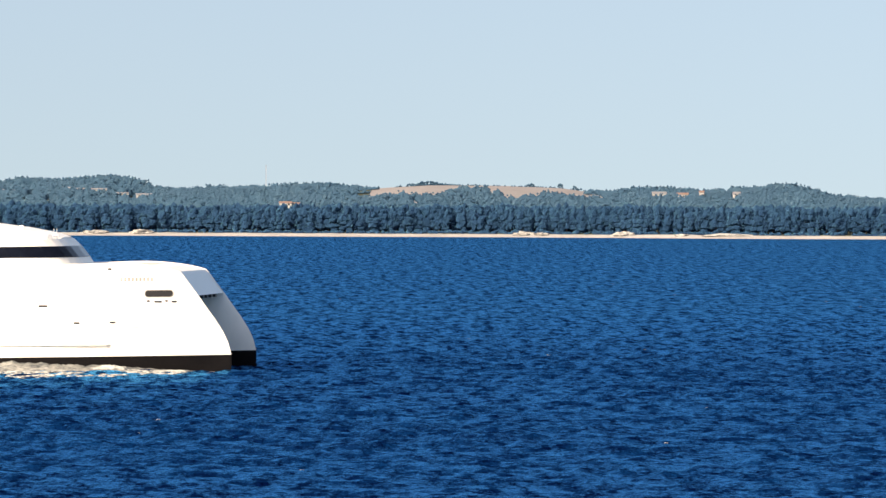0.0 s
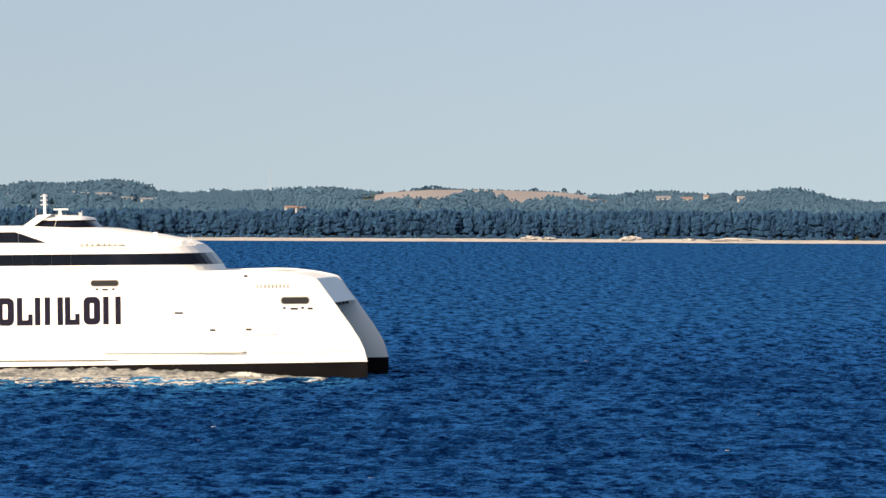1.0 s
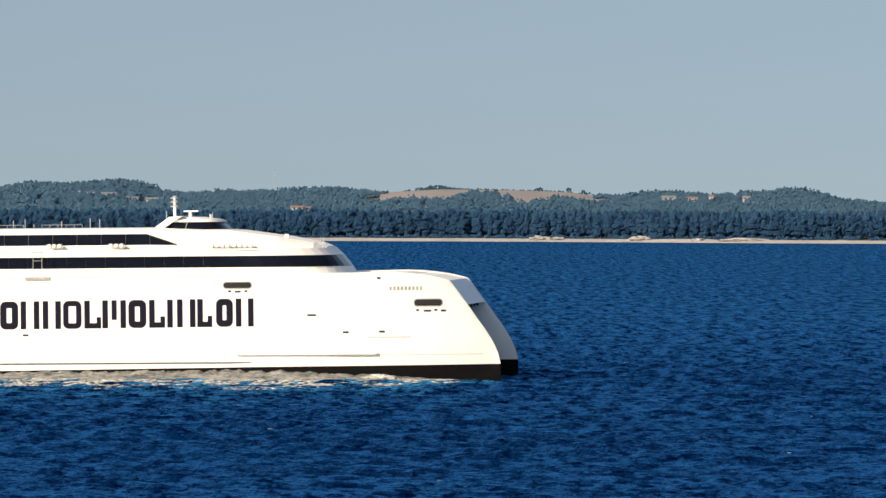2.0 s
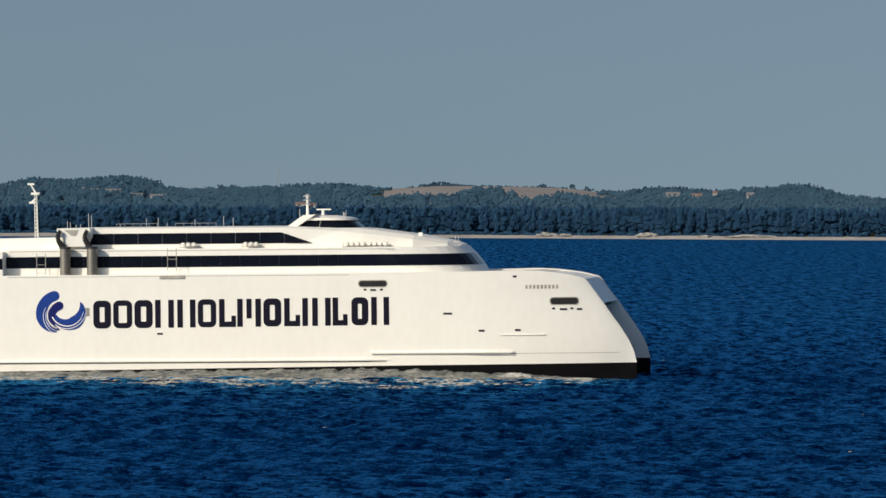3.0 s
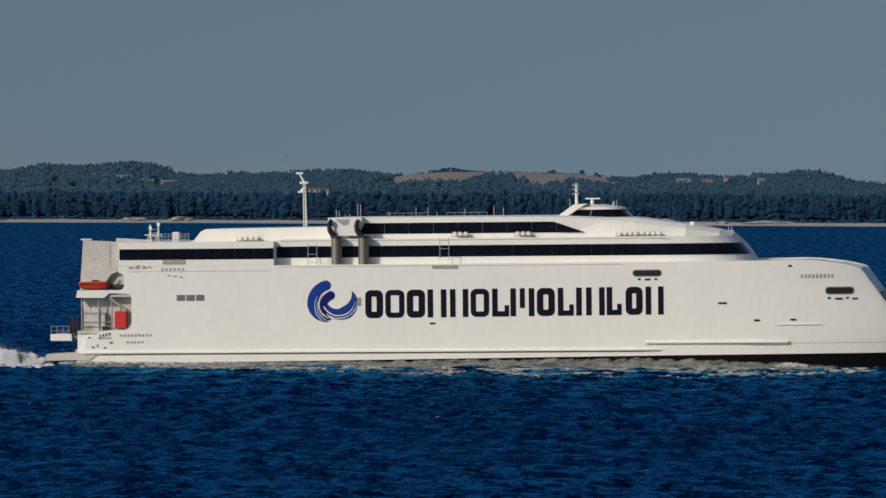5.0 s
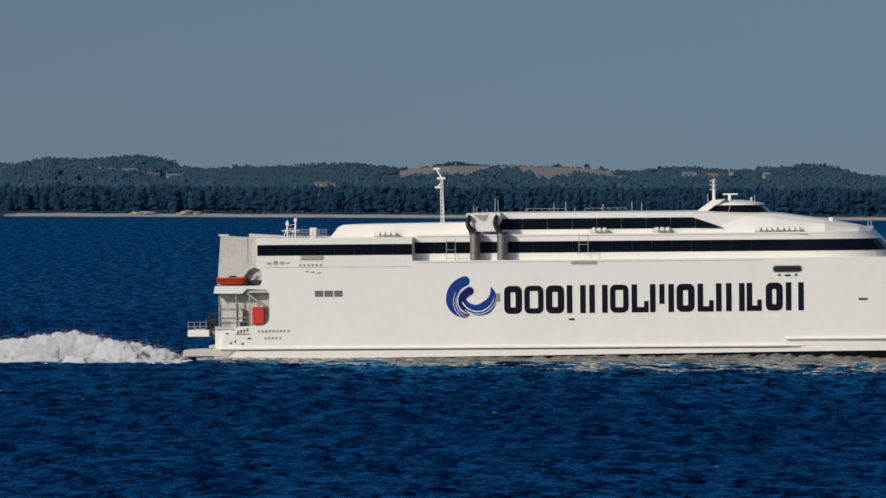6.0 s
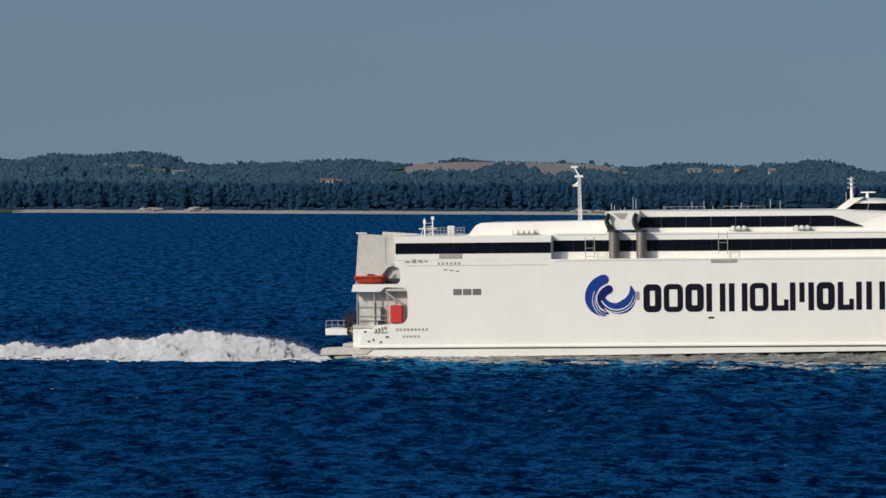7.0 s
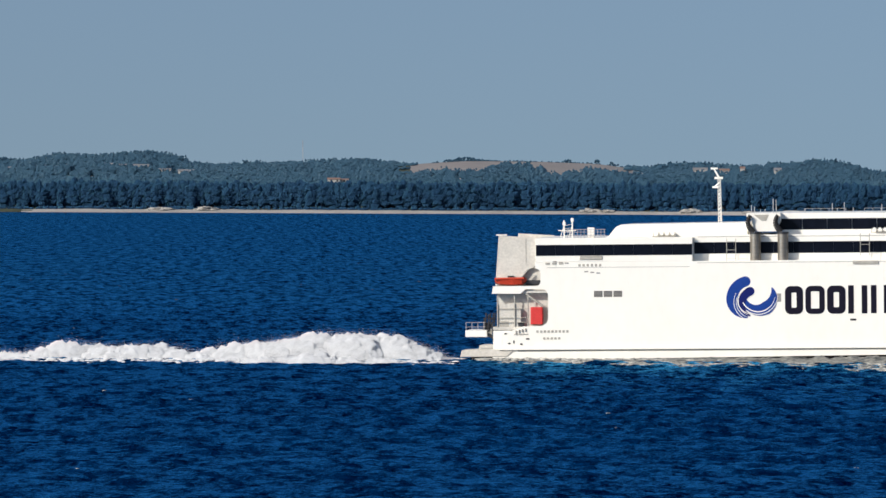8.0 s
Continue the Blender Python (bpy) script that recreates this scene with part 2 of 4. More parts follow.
def make_sea():
    xs = spaced([(-4600, 400), (-900, 60), (-330, 6), (-124, 1.0), (76, 1.0), (330, 6), (900, 60), (4600, 400)])
    ys = spaced([(-3000, 400), (-200, 60), (400, 4), (452, 0.7), (780, 0.85), (1000, 1.6), (1800, 5), (3000, 10), (3250, 12), (3420, 30)])
    X, Y = np.meshgrid(xs, ys)
    rng = np.random.RandomState(4)
    Z = np.zeros_like(X)
    sx, sy = np.gradient(xs)[None, :], np.gradient(ys)[:, None]
    for k in range(90):
        lam = 1.3 * (5.2 / 1.3) ** rng.rand()
        ang = radians(267 + rng.randn() * 32)
        amp = 0.0095 * lam * (0.4 + 1.2 * rng.rand()) * (1.0 if lam < 4 else 0.7)
        ph = rng.rand() * 6.283
        kx, ky = 2 * math.pi / lam * math.cos(ang), 2 * math.pi / lam * math.sin(ang)
        wx = np.clip((6.283 / max(abs(kx), 1e-6) / sx - 2.2) / 1.2, 0, 1)
        wy = np.clip((6.283 / max(abs(ky), 1e-6) / sy - 2.2) / 1.2, 0, 1)
        Z += (wx * wy * (1 + 1.1 * np.clip((sy - 0.7) / 1.0, 0, 1))) * (amp * np.cos(kx * X + ky * Y + ph))
    gust = 0.8 + 0.3 * np.sin(X * 0.021 + 1.3 * np.sin(Y * 0.009)) * np.sin(Y * 0.017 + 0.8)
    Z *= gust
    Z -= Z.mean()
    ny, nx = X.shape
    me = bpy.data.meshes.new("sea")
    me.vertices.add(nx * ny)
    me.vertices.foreach_set("co", np.stack([X, Y, Z], -1).astype(np.float32).ravel())
    i = np.arange(nx * ny).reshape(ny, nx)
    quads = np.stack([i[:-1, :-1], i[:-1, 1:], i[1:, 1:], i[1:, :-1]], -1).reshape(-1, 4)
    me.loops.add(quads.size)
    me.loops.foreach_set("vertex_index", quads.ravel().astype(np.int32))
    me.polygons.add(len(quads))
    me.polygons.foreach_set("loop_start", (np.arange(len(quads)) * 4).astype(np.int32))
    me.polygons.foreach_set("use_smooth", np.ones(len(quads), bool))
    me.materials.append(M_SEA)
    me.update(calc_edges=True)
    me.validate()
    tagged(new("water", me), "deep blue sea ruffled by short wind waves", "sea", kind="structure")


make_sea()

# ---- coast ----
SHORE = 3160.0


def shore_line(x):
    return SHORE + 20 - 0.2 * x - 0.2 * max(0.0, min(x, 300)) + 5 * math.sin(x * 0.031)


def crest(x):
    """Height of the far rise, without its trees."""
    pts = [(-1400, 14), (-700, 19), (-420, 21), (-350, 21), (-325, 25), (-277, 27), (-246, 26), (-221, 20), (-173, 20.5), (-133, 22), (-102, 23), (-49, 26.5), (-12, 29.3), (40, 29.2), (92, 27.6), (114, 25), (132, 20.5), (200, 21.5), (242, 22.5), (262, 26.5), (280, 21.5), (291, 18), (343, 15.5), (500, 15), (1400, 13)]
    for (a, p), (b, q) in zip(pts, pts[1:]):
        if a <= x <= b:
            return p + (q - p) * (x - a) / (b - a) - 0.0055 * max(-400, min(400, x))
    return 14


def land_height(x, y):
    d = y - shore_line(x)
    if d < 0:
        return -0.8
    if d < 40:
        return min(1.5, d * 0.1) + 0.5 * max(0, noise.noise((x * 0.05, y * 0.05, 0)))
    if d < 600:
        return 2.0 + (d - 40) / 560 * 4
    k = min(1, (y - SHORE - 600) / 890)
    s = k * k * (3 - 2 * k)
    return 6 + s * (crest(x) - 6) + 0.6 * noise.noise((x * 0.02, y * 0.02, 3))


def make_land():
    xs = spaced([(-1500, 60), (-420, 6), (420, 6), (1500, 60)])
    ys = list(spaced([(SHORE - 330, 8), (SHORE - 120, 4), (SHORE + 150, 4), (SHORE + 200, 40), (SHORE + 1490, 40), (SHORE + 1560, 40)]))
    verts = [(x, y, land_height(x, y)) for y in ys for x in xs]
    nx = len(xs)
    faces, mats = [], []
    for j in range(len(ys) - 1):
        for i in range(nx - 1):
            faces.append((j * nx + i, j * nx + i + 1, (j + 1) * nx + i + 1, (j + 1) * nx + i))
            x, y = xs[i], ys[j]
            d = y - shore_line(x)
            mats.append(0 if d < 20 and x > -264 - 10 * noise.noise((y * 0.1, 0, 0)) else (2 if y > SHORE + 900 and -60 < x < 118 else 1))
    me = mesh_of("ground", verts, faces, M_SAND, True)
    me.materials.append(M_SOIL)
    me.materials.append(M_FIELD)
    me.polygons.foreach_set("material_index", mats)
    tagged(new("ground", me), "low coast with a pale sand beach, dune soil and stubble fields", "coast", kind="structure")


make_land()


def blob_template(seed, sub=1):
    bm = bmesh.new()
    bmesh.ops.create_icosphere(bm, subdivisions=sub, radius=1.0)
    vs = [Vector(v.co) * (1 + 0.45 * noise.noise(Vector(v.co) * 1.7 + Vector((seed * 3.1, 0, 0)))) for v in bm.verts]
    fs = [tuple(v.index for v in f.verts) for f in bm.faces]
    bm.free()
    return np.array(vs), fs


BLOBS = [blob_template(k) for k in range(6)]


class Clumps:
    """Gathers many leaf clumps or foam lumps into one mesh."""

    def __init__(self):
        self.v, self.f, self.n = [], [], 0

    def add(self, c, s, k=0, turn=0.0):
        v, f = BLOBS[k % len(BLOBS)]
        ca, sa = math.cos(turn), math.sin(turn)
        w = np.stack([v[:, 0] * ca - v[:, 1] * sa, v[:, 0] * sa + v[:, 1] * ca, v[:, 2]], -1) * np.array(s) + np.array(c)
        self.v.append(w)
        self.f += [tuple(i + self.n for i in t) for t in f]
        self.n += len(v)

    def tuft(self, c, s, spin):
        """A ragged eight-sided tuft of needles or leaves."""
        ca, sa = math.cos(spin) * s, math.sin(spin) * s
        self.v.append(np.array(c) + np.array(((ca, sa, 0.1 * s), (-sa, ca, -0.2 * s), (-ca, -sa, 0.15 * s), (sa, -ca, -0.1 * s), (0.2 * sa, 0.3 * ca, s), (0.2 * ca, 0.2 * sa, -s))))
        k = self.n
        self.f += [(k, k + 1, k + 4), (k + 1, k + 2, k + 4), (k + 2, k + 3, k + 4), (k + 3, k, k + 4), (k + 1, k, k + 5), (k + 2, k + 1, k + 5), (k + 3, k + 2, k + 5), (k, k + 3, k + 5)]
        self.n += 6

    def stem(self, a, b, r0, r1):
        a, b = np.array(a, float), np.array(b, float)
        for p, r in ((a, r0), (b, r1)):
            self.v.append(np.array([p + np.array((r * math.cos(k * 2.094), r * math.sin(k * 2.094), 0)) for k in range(3)]))
        self.f += [(self.n + k, self.n + (k + 1) % 3, self.n + 3 + (k + 1) % 3, self.n + 3 + k) for k in range(3)]
        self.n += 6

    def drop(self, c, s):
        c = np.array(c, float)
        self.v.append(c + s * np.array(((1, 0, -0.5), (-0.5, 0.87, -0.5), (-0.5, -0.87, -0.5), (0, 0, 1.0))))
        n = self.n
        self.f += [(n, n + 1, n + 3), (n + 1, n + 2, n + 3), (n + 2, n, n + 3), (n + 2, n + 1, n)]
        self.n += 4

    def mesh(self, name, mat, smooth=False):
        return mesh_of(name, np.concatenate(self.v), self.f, mat, smooth)


def make_forest():
    r = random.Random(11)
    crowns, trunks = Clumps(), Clumps()
    for row in range(5):
        x = -430.0
        while x < 430:
            x += r.uniform(1.8, 4.0)
            y = shore_line(x) + 44 + row * 9 + r.uniform(-1.6, 1.6)
            g = land_height(x, y)
            h = r.uniform(12.6, 14.8) * (0.7 + 0.3 * r.random() if row == 0 else 1) + 1.8 * noise.noise((x * 0.02, row, 0))
            if r.random() < 0.06:
                h += 1.5
            w = r.uniform(2.2, 3.6)
            trunks.stem((x, y, g - 0.3), (x + r.uniform(-.4, .4), y, g + h * 0.8), 0.24, 0.1)
            low = r.uniform(0.05, 0.3)
            lean_x = r.uniform(-0.5, 0.5)
            for c in range(4):
                u = (c + 0.5) / 4
                k = w * math.sin(math.pi * (0.24 + 0.62 * u)) ** 0.8
                crowns.add((x + lean_x * u + r.uniform(-0.8, 0.8), y + r.uniform(-0.3, 0.3), g + h * (low + (1 - low) * u) - 0.6 + r.uniform(-0.9, 0.5)), (k * r.uniform(0.75, 1.0), k * 0.8, h * r.uniform(0.14, 0.22)), r.randrange(6), r.random() * 6)
            for c in range(38):
                u = r.random() ** 0.8
                reach = w * math.sin(math.pi * (0.24 + 0.62 * u)) ** 0.8
                a, d = r.uniform(2.6, 6.8), reach * r.uniform(0.75, 1.0)
                crowns.tuft((x + lean_x * u + d * math.cos(a), y + d * math.sin(a), g + h * (low + (1 - low) * u) - 0.4), r.uniform(0.2, 0.52), a)
    for k in range(1500):
        x = r.uniform(-430, 430)
        y = shore_line(x) + r.uniform(19, 44)
        s = r.uniform(0.4, 1.3)
        crowns.add((x, y, land_height(x, y) + s * 0.5), (s * 1.4, s, s), k, r.random() * 6)
    forest = tagged(new("pine_forest", crowns.mesh("pine_forest", M_PINE)), "dense pine forest behind the beach, its colour blued to stand for haze", "forest", kind="stuff")
    t = new("trunks", trunks.mesh("trunks", M_BARK))
    t.parent = forest
    tagged(t, "thin brown pine trunks", kind="stuff")


make_forest()


def make_woods():
    r = random.Random(5)
    w = Clumps()
    for k in range(7000):
        x = r.uniform(-470, 470)
        y = SHORE + r.uniform(800, 1490)
        far = (y - SHORE - 820) / 670
        if -58 + 14 * noise.noise((0, y * 0.03, 1)) < x < 116 + 14 * noise.noise((0, y * 0.03, 7)) and far > 0.42 + 0.14 * noise.noise((x * 0.03, 0, 0)):
            continue
        tall = 1.0 + 0.6 * noise.noise((x * 0.025, y * 0.006, 0)) + (0.1 if -335 < x < -225 else 0)
        edge = min(abs(x + 58), abs(x - 116))
        if far > 0.3:
            tall *= 0.25 + 0.75 * min(1.0, edge / 28)
        g = land_height(x, y)
        w.add((x, y, g + 3.2 * tall), (r.uniform(2.4, 4.4), 2.0, 3.3 * tall), k, r.random() * 6)
        for z in (4.2, 5.8):
            for q in range(2):
                w.tuft((x + r.gauss(0, 1.5), y + r.uniform(-1, 1), g + (z + r.uniform(-1.1, 1.1)) * tall), r.uniform(0.6, 1.25), r.random() * 6)
    for cx, n, sp in ((-12, 130, 17), (68, 12, 3), (91, 12, 3), (104, 16, 6), (262, 90, 16), (285, 30, 8), (-300, 70, 24), (-262, 60, 18), (10, 60, 40), (70, 50, 40)):
        for k in range(n):
            x = cx + r.gauss(0, sp * 0.5)
            y = SHORE + 1470
            s = r.uniform(0.6, 1.3)
            h = 0.2 if sp == 40 else (3.2 if abs(cx) < 130 else 5.5) * math.exp(-((x - cx) / sp) ** 2)
            w.tuft((x, y, land_height(x, y) + r.random() * h), s, r.random() * 6)
    tagged(new("hillside_woods", w.mesh("hillside_woods", M_WOOD)), "woods covering the far hillside, with blue distance haze put into their colour", "woods", kind="stuff")


make_woods()


def make_house(x, y, length, depth, wall, roof, roof_mat, turn=0.0, lift=0.0):
    g = land_height(x, y) + lift
    home = new("house")
    home.matrix_basis = pose(x, y, g, 0, 0, turn)
    part("wall", box(-length / 2, length / 2, -depth / 2, depth / 2, -3, wall), M_WALL, home)
    bm = bmesh.new()
    a, b = length / 2 + 0.4, depth / 2 + 0.4
    v = [bm.verts.new(c) for c in ((-a, -b, wall), (a, -b, wall), (a, b, wall), (-a, b, wall), (-a, 0, wall + roof), (a, 0, wall + roof))]
    for f in ((0, 1, 5, 4), (2, 3, 4, 5), (1, 2, 5), (3, 0, 4), (3, 2, 1, 0)):
        bm.faces.new([v[i] for i in f])
    part("roof", bm, roof_mat, home)
    for k in range(max(1, int(length / 4))):
        wx = -length / 2 + 1.8 + k * 4
        part("window", box(wx, wx + 1.1, -depth / 2 - 0.04, -depth / 2 + 0.1, wall * 0.35, wall * 0.35 + 1.2), M_GLASS, home)
    return home


for hx, hy, ln, wl, rf, rm, lift in (
    (-104, 3933, 8, 2.2, 1.2, M_TILE, 6.4), (-97, 3936, 5, 2.0, 0.9, M_TILE, 6.2), (175, 4350, 8, 2.4, 1.4, M_TILE, 3.4), (189, 4352, 3, 4.0, 1.4, M_TILE, 3.4),
    (158, 4350, 10, 2.2, 1.6, M_SLATE, 4.5), (214, 4340, 5, 2.5, 2, M_SLATE, 4)):
    tagged(make_house(hx, hy, ln, 7, wl, rf, rm, 0, lift), "white-walled house with a tiled gable roof among trees", "house", group="houses on the hillside")
rh = random.Random(8)
hx = -345.0
while hx < -215:
    ln = rh.uniform(5, 15)
    tagged(make_house(hx + ln / 2, 4280 + rh.uniform(-15, 15), ln, 7, rh.uniform(1.6, 2.6), rh.uniform(0.8, 1.6), M_SLATE, 0, 3.2), "small white house in a row at the wood's edge", "house", group="row of houses below the wooded hill")
    hx += ln + rh.uniform(1, 6)


def make_radio_mast(x, y):
    g = land_height(x, y)
    top = new("radio_mast")
    top.matrix_basis = pose(x, y, g)
    bm = bmesh.new()
    for k in range(3):
        a = k * 2.094
        add_rod(bm, (0.5 * math.cos(a), 0.5 * math.sin(a), 0), (0.2 * math.cos(a), 0.2 * math.sin(a), 22), 0.1, n=5)
    part("lattice", bm, M_STEEL, top)
    bm = bmesh.new()
    for k in range(14):
        a, z = k * 2.094, k * 1.5 + 0.5
        add_rod(bm, (0.45 * math.cos(a), 0.45 * math.sin(a), z), (0.4 * math.cos(a + 2.094), 0.4 * math.sin(a + 2.094), z + 1.5), 0.05, n=4)
    part("brace", bm, M_STEEL, top)
    tagged(top, "slender grey lattice radio mast on the hill", "mast")


make_radio_mast(-138, 4640)


def sand_mound(x, w, h):
    y = shore_line(x) + 14
    bm = bmesh.new()
    bmesh.ops.create_icosphere(bm, subdivisions=4, radius=1.0)
    for v in bm.verts:
        k = 1 + 0.5 * noise.noise(v.co * 2.3 + Vector((x, 0, 0))) + 0.2 * noise.noise(v.co * 6 + Vector((x, 3, 0)))
        v.co = Vector((x + v.co.x * w * 0.75 * k, y + v.co.y * 5 * k, 1.2 + v.co.z * h * k))
    me = bpy.data.meshes.new("sand_dune")
    bm.to_mesh(me)
    bm.free()
    me.materials.append(M_SAND)
    tagged(new("sand_dune", me), "pale eroded sand dune at the back of the beach", "dune", group="dunes on the beach")


for dx, dw, dh in ((-189, 9, 1.6), (-163, 8, 2.0), (44, 9, 1.6), (53, 5, 1.2), (96, 8, 2.0), (150, 16, 1.2), (126, 6, 0.9)):
    sand_mound(dx, dw, dh)

# ---- ferry: x runs forward from the near stem, y to the far side, z up ----
BEAM = 28.5
ferry = new("ferry")
tagged(ferry, "large white high-speed catamaran ferry under way at sea", "ferry")


def interp(pts, v):
    if v <= pts[0][0]:
        return pts[0][1]
    for (a, p), (b, q) in zip(pts, pts[1:]):
        if v <= b:
            return p + (q - p) * (v - a) / (b - a)
    return pts[-1][1]


STEM = [(-1.6, -0.6), (-0.4, -0.05), (1.0, 0.10), (2.3, 0.08), (3.9, -0.32), (5.2, -0.9), (7.0, -2.0), (8.6, -3.15), (10.2, -4.25), (11.8, -5.45), (13.0, -6.3), (13.5, -6.75)]
TOP = [(-110, 14.45), (-21, 14.55), (-14.5, 14.68), (-12, 14.5), (-9.5, 14.15), (-8, 13.85), (-6.7, 13.5)]


BOOT = [(-111, 1.45), (-70, 1.8), (-33, 2.15), (0, 2.3)]


def demi_hull(yc, levels, x_aft=-102.5):
    """One of the two hulls between given heights: flat sides that meet in a raked stem."""
    us = [0, 0.25, 0.5, 0.7, 0.75, 0.78, 0.81, 0.84, 0.86, 0.88, 0.91, 0.935, 0.955, 0.972, 0.985, 0.993, 0.998, 1.0]
    bm = bmesh.new()
    rings = []
    for u in us:
        out, inn = [], []
        for z in levels:
            xs = interp(STEM, z)
            x = x_aft + (xs - x_aft) * u
            d = xs - x
            g = 3.0 * math.sin(math.pi / 2 * min(1.0, max(0.0, d) / 24.0)) ** 0.72
            tuck = 0.25 * max(0, (2.6 - z) / 4) + 0.55 * max(0, (x + 30) / 30) * max(0, (6 - z) / 6)
            zz = interp(BOOT, x) if z == 2.3 else z if z < 9 else 9 + (z - 9) * (interp(TOP, x) - 9) / 4.5
            out.append(bm.verts.new((x, yc - g + min(tuck, g * 0.6), zz)))
            inn.append(bm.verts.new((x, yc + g - min(tuck, g * 0.6), zz)))
        rings.append(out + inn[::-1])
    for a, b in zip(rings, rings[1:]):
        for i in range(len(a)):
            j = (i + 1) % len(a)
            bm.faces.new((a[i], a[j], b[j], b[i]))
    bm.faces.new(rings[0])
    bmesh.ops.remove_doubles(bm, verts=bm.verts[:], dist=0.001)
    return bm


def side_y(x, z):
    """Where the near hull's outer side lies."""
    zn = z if z < 9 else 9 + (z - 9) * 4.5 / (interp(TOP, x) - 9)
    d = interp(STEM, zn) - x
    g = 3.0 * math.sin(math.pi / 2 * min(1.0, max(0.0, d) / 24.0)) ** 0.72
    tuck = 0.25 * max(0, (2.6 - z) / 4) + 0.55 * max(0, (x + 30) / 30) * max(0, (6 - z) / 6)
    return 3.0 - g + min(tuck, g * 0.6)


def plate(bm, pts, proud=0.05, deep=0.12):
    """An outline laid on the hull's side, following its curve."""
    a = [bm.verts.new((x, side_y(x, z) - proud, z)) for x, z in pts]
    b = [bm.verts.new((x, side_y(x, z) + deep, z)) for x, z in pts]
    m = bm.verts.new((sum(p[0] for p in pts) / len(pts), side_y(sum(p[0] for p in pts) / len(pts), sum(p[1] for p in pts) / len(pts)) - proud - 0.01, sum(p[1] for p in pts) / len(pts)))
    for i in range(len(pts)):
        j = (i + 1) % len(pts)
        bm.faces.new((a[i], a[j], m))
        bm.faces.new((a[i], b[i], b[j], a[j]))
    return bm


UPPER = [2.3, 3.1, 3.9, 5.2, 7.0, 8.6, 10.2, 11.8, 13.0, 13.5]
LOWER = [-1.6, -0.4, 1.0, 2.3]
for yc in (3.0, BEAM - 3.0):
    part("hull", demi_hull(yc, UPPER), M_HULL, ferry, "white painted hull side", True)
    part("boot_topping", demi_hull(yc, LOWER), M_BOOT, ferry, "black painted underwater band", True)

# cross deck between the hulls, with its sloping front
front = [(interp(STEM, z) - 0.12, z if z < 13.4 else 13.42) for z in (10.2, 11.0, 11.8, 12.4, 13.0, 13.5)]
part("front_visor", prism([(-12, 10.2)] + front + [(-9.5, 14.05), (-12, 14.3)], 3.2, BEAM - 3.2), M_HULL, ferry, "sloping white front between the two bows")
part("cross_deck", box(-104, -12.05, 5.9, BEAM - 5.9, 9.2, 14.2), M_HULL, ferry)
for k in range(6):
    part("tunnel_frame", box(-6.4, -5.0, 4.2 + k * 3.6, 5.4 + k * 3.6, 9.7, 10.19), M_DARK, ferry, "dark framing under the bow")
part("foredeck", prism([(-21, 14.2), (-21, 14.44), (-14, 14.5), (-12.05, 14.33), (-12.05, 14.1)], 3.2, BEAM - 3.2), M_DECK, ferry, "pale grey foredeck")

# stern quarter with two rounded openings
quarter = [(-102.5, 1.5), (-102.5, 14.45), (-105.6, 14.45), (-105.6, 13.65)] + arc(-105.5, 13.0, 0.62, 90, 0) + arc(-105.5, 11.95, 0.62, 0, -90) + [(-111.2, 11.33), (-111.4, 10.35), (-107.6, 10.30), (-106.9, 10.9)] + arc(-104.7, 10.1, 0.8, 90, 0) + arc(-105.0, 7.1, 1.1, 0, -90) + [(-107.2, 5.95), (-110.2, 4.9), (-110.3, 3.6), (-111.4, 2.9), (-111.4, 1.45)]
for y0, y1 in ((0.02, 0.32), (BEAM - 0.32, BEAM - 0.02)):
    part("stern_quarter", prism(quarter, y0, y1), M_HULL, ferry, "white stern side plate with rounded openings")
for y0, y1 in ((0.3, 5.9), (BEAM - 5.9, BEAM - 0.3)):
    part("mooring_deck", box(-111.3, -102.6, y0, y1, 10.4, 10.75), M_DECK, ferry)
    part("lower_deck", box(-111.3, -102.6, y0, y1, 5.5, 5.9), M_DECK, ferry)
    part("stern_hull", box(-111.3, -102.6, y0 + 0.05, y1, -1.0, 5.4), M_HULL, ferry)
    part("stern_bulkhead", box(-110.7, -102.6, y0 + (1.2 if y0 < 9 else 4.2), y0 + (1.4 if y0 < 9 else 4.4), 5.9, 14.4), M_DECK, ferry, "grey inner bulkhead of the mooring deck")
part("boot_topping", box(-111.42, -102.5, 0.0, 6.0, -1.6, 1.44), M_BOOT, ferry)
part("boot_topping", box(-111.42, -102.5, BEAM - 6, BEAM, -1.6, 1.44), M_BOOT, ferry)
part("transom", box(-110.6, -110.2, 5.9, BEAM - 5.9, 3.5, 14.4), M_GREY, ferry, "stern ramp wall, greyed with shade put into its colour")
wing = [(-111.0, 11.4), (-110.5, 18.05), (-105.5, 17.75), (-105.5, 14.4), (-105.8, 13.8), (-106.6, 13.5), (-107.5, 12.2), (-108.6, 11.4)]
# the wing walls' shade is put in by giving them the greyer deck colour
for y0, y1 in ((0.9, 1.2), (BEAM - 1.2, BEAM - 0.9)):
    part("stern_wing", prism(wing, y0, y1), M_DECK, ferry, "raked white stern wing wall, greyed to stand for shade")
part("wing_rail", box(-110.8, -109.4, 0.8, 1.4, 18.05, 18.22), M_HULL, ferry)
bm = bmesh.new()
add_box(bm, -106.9, -106.84, 0.86, 0.9, 14.4, 17.6)
part("wing_seam", bm, M_LINE, ferry)
bm = bmesh.new()
for x in (-110.7, -108.4, -106.6):
    add_rod(bm, (x, 0.5, 5.9), (x, 0.5, 10.4), 0.09, n=6)
add_rod(bm, (-106.9, 0.45, 10.3), (-104.6, 0.45, 8.6), 0.16, n=6)
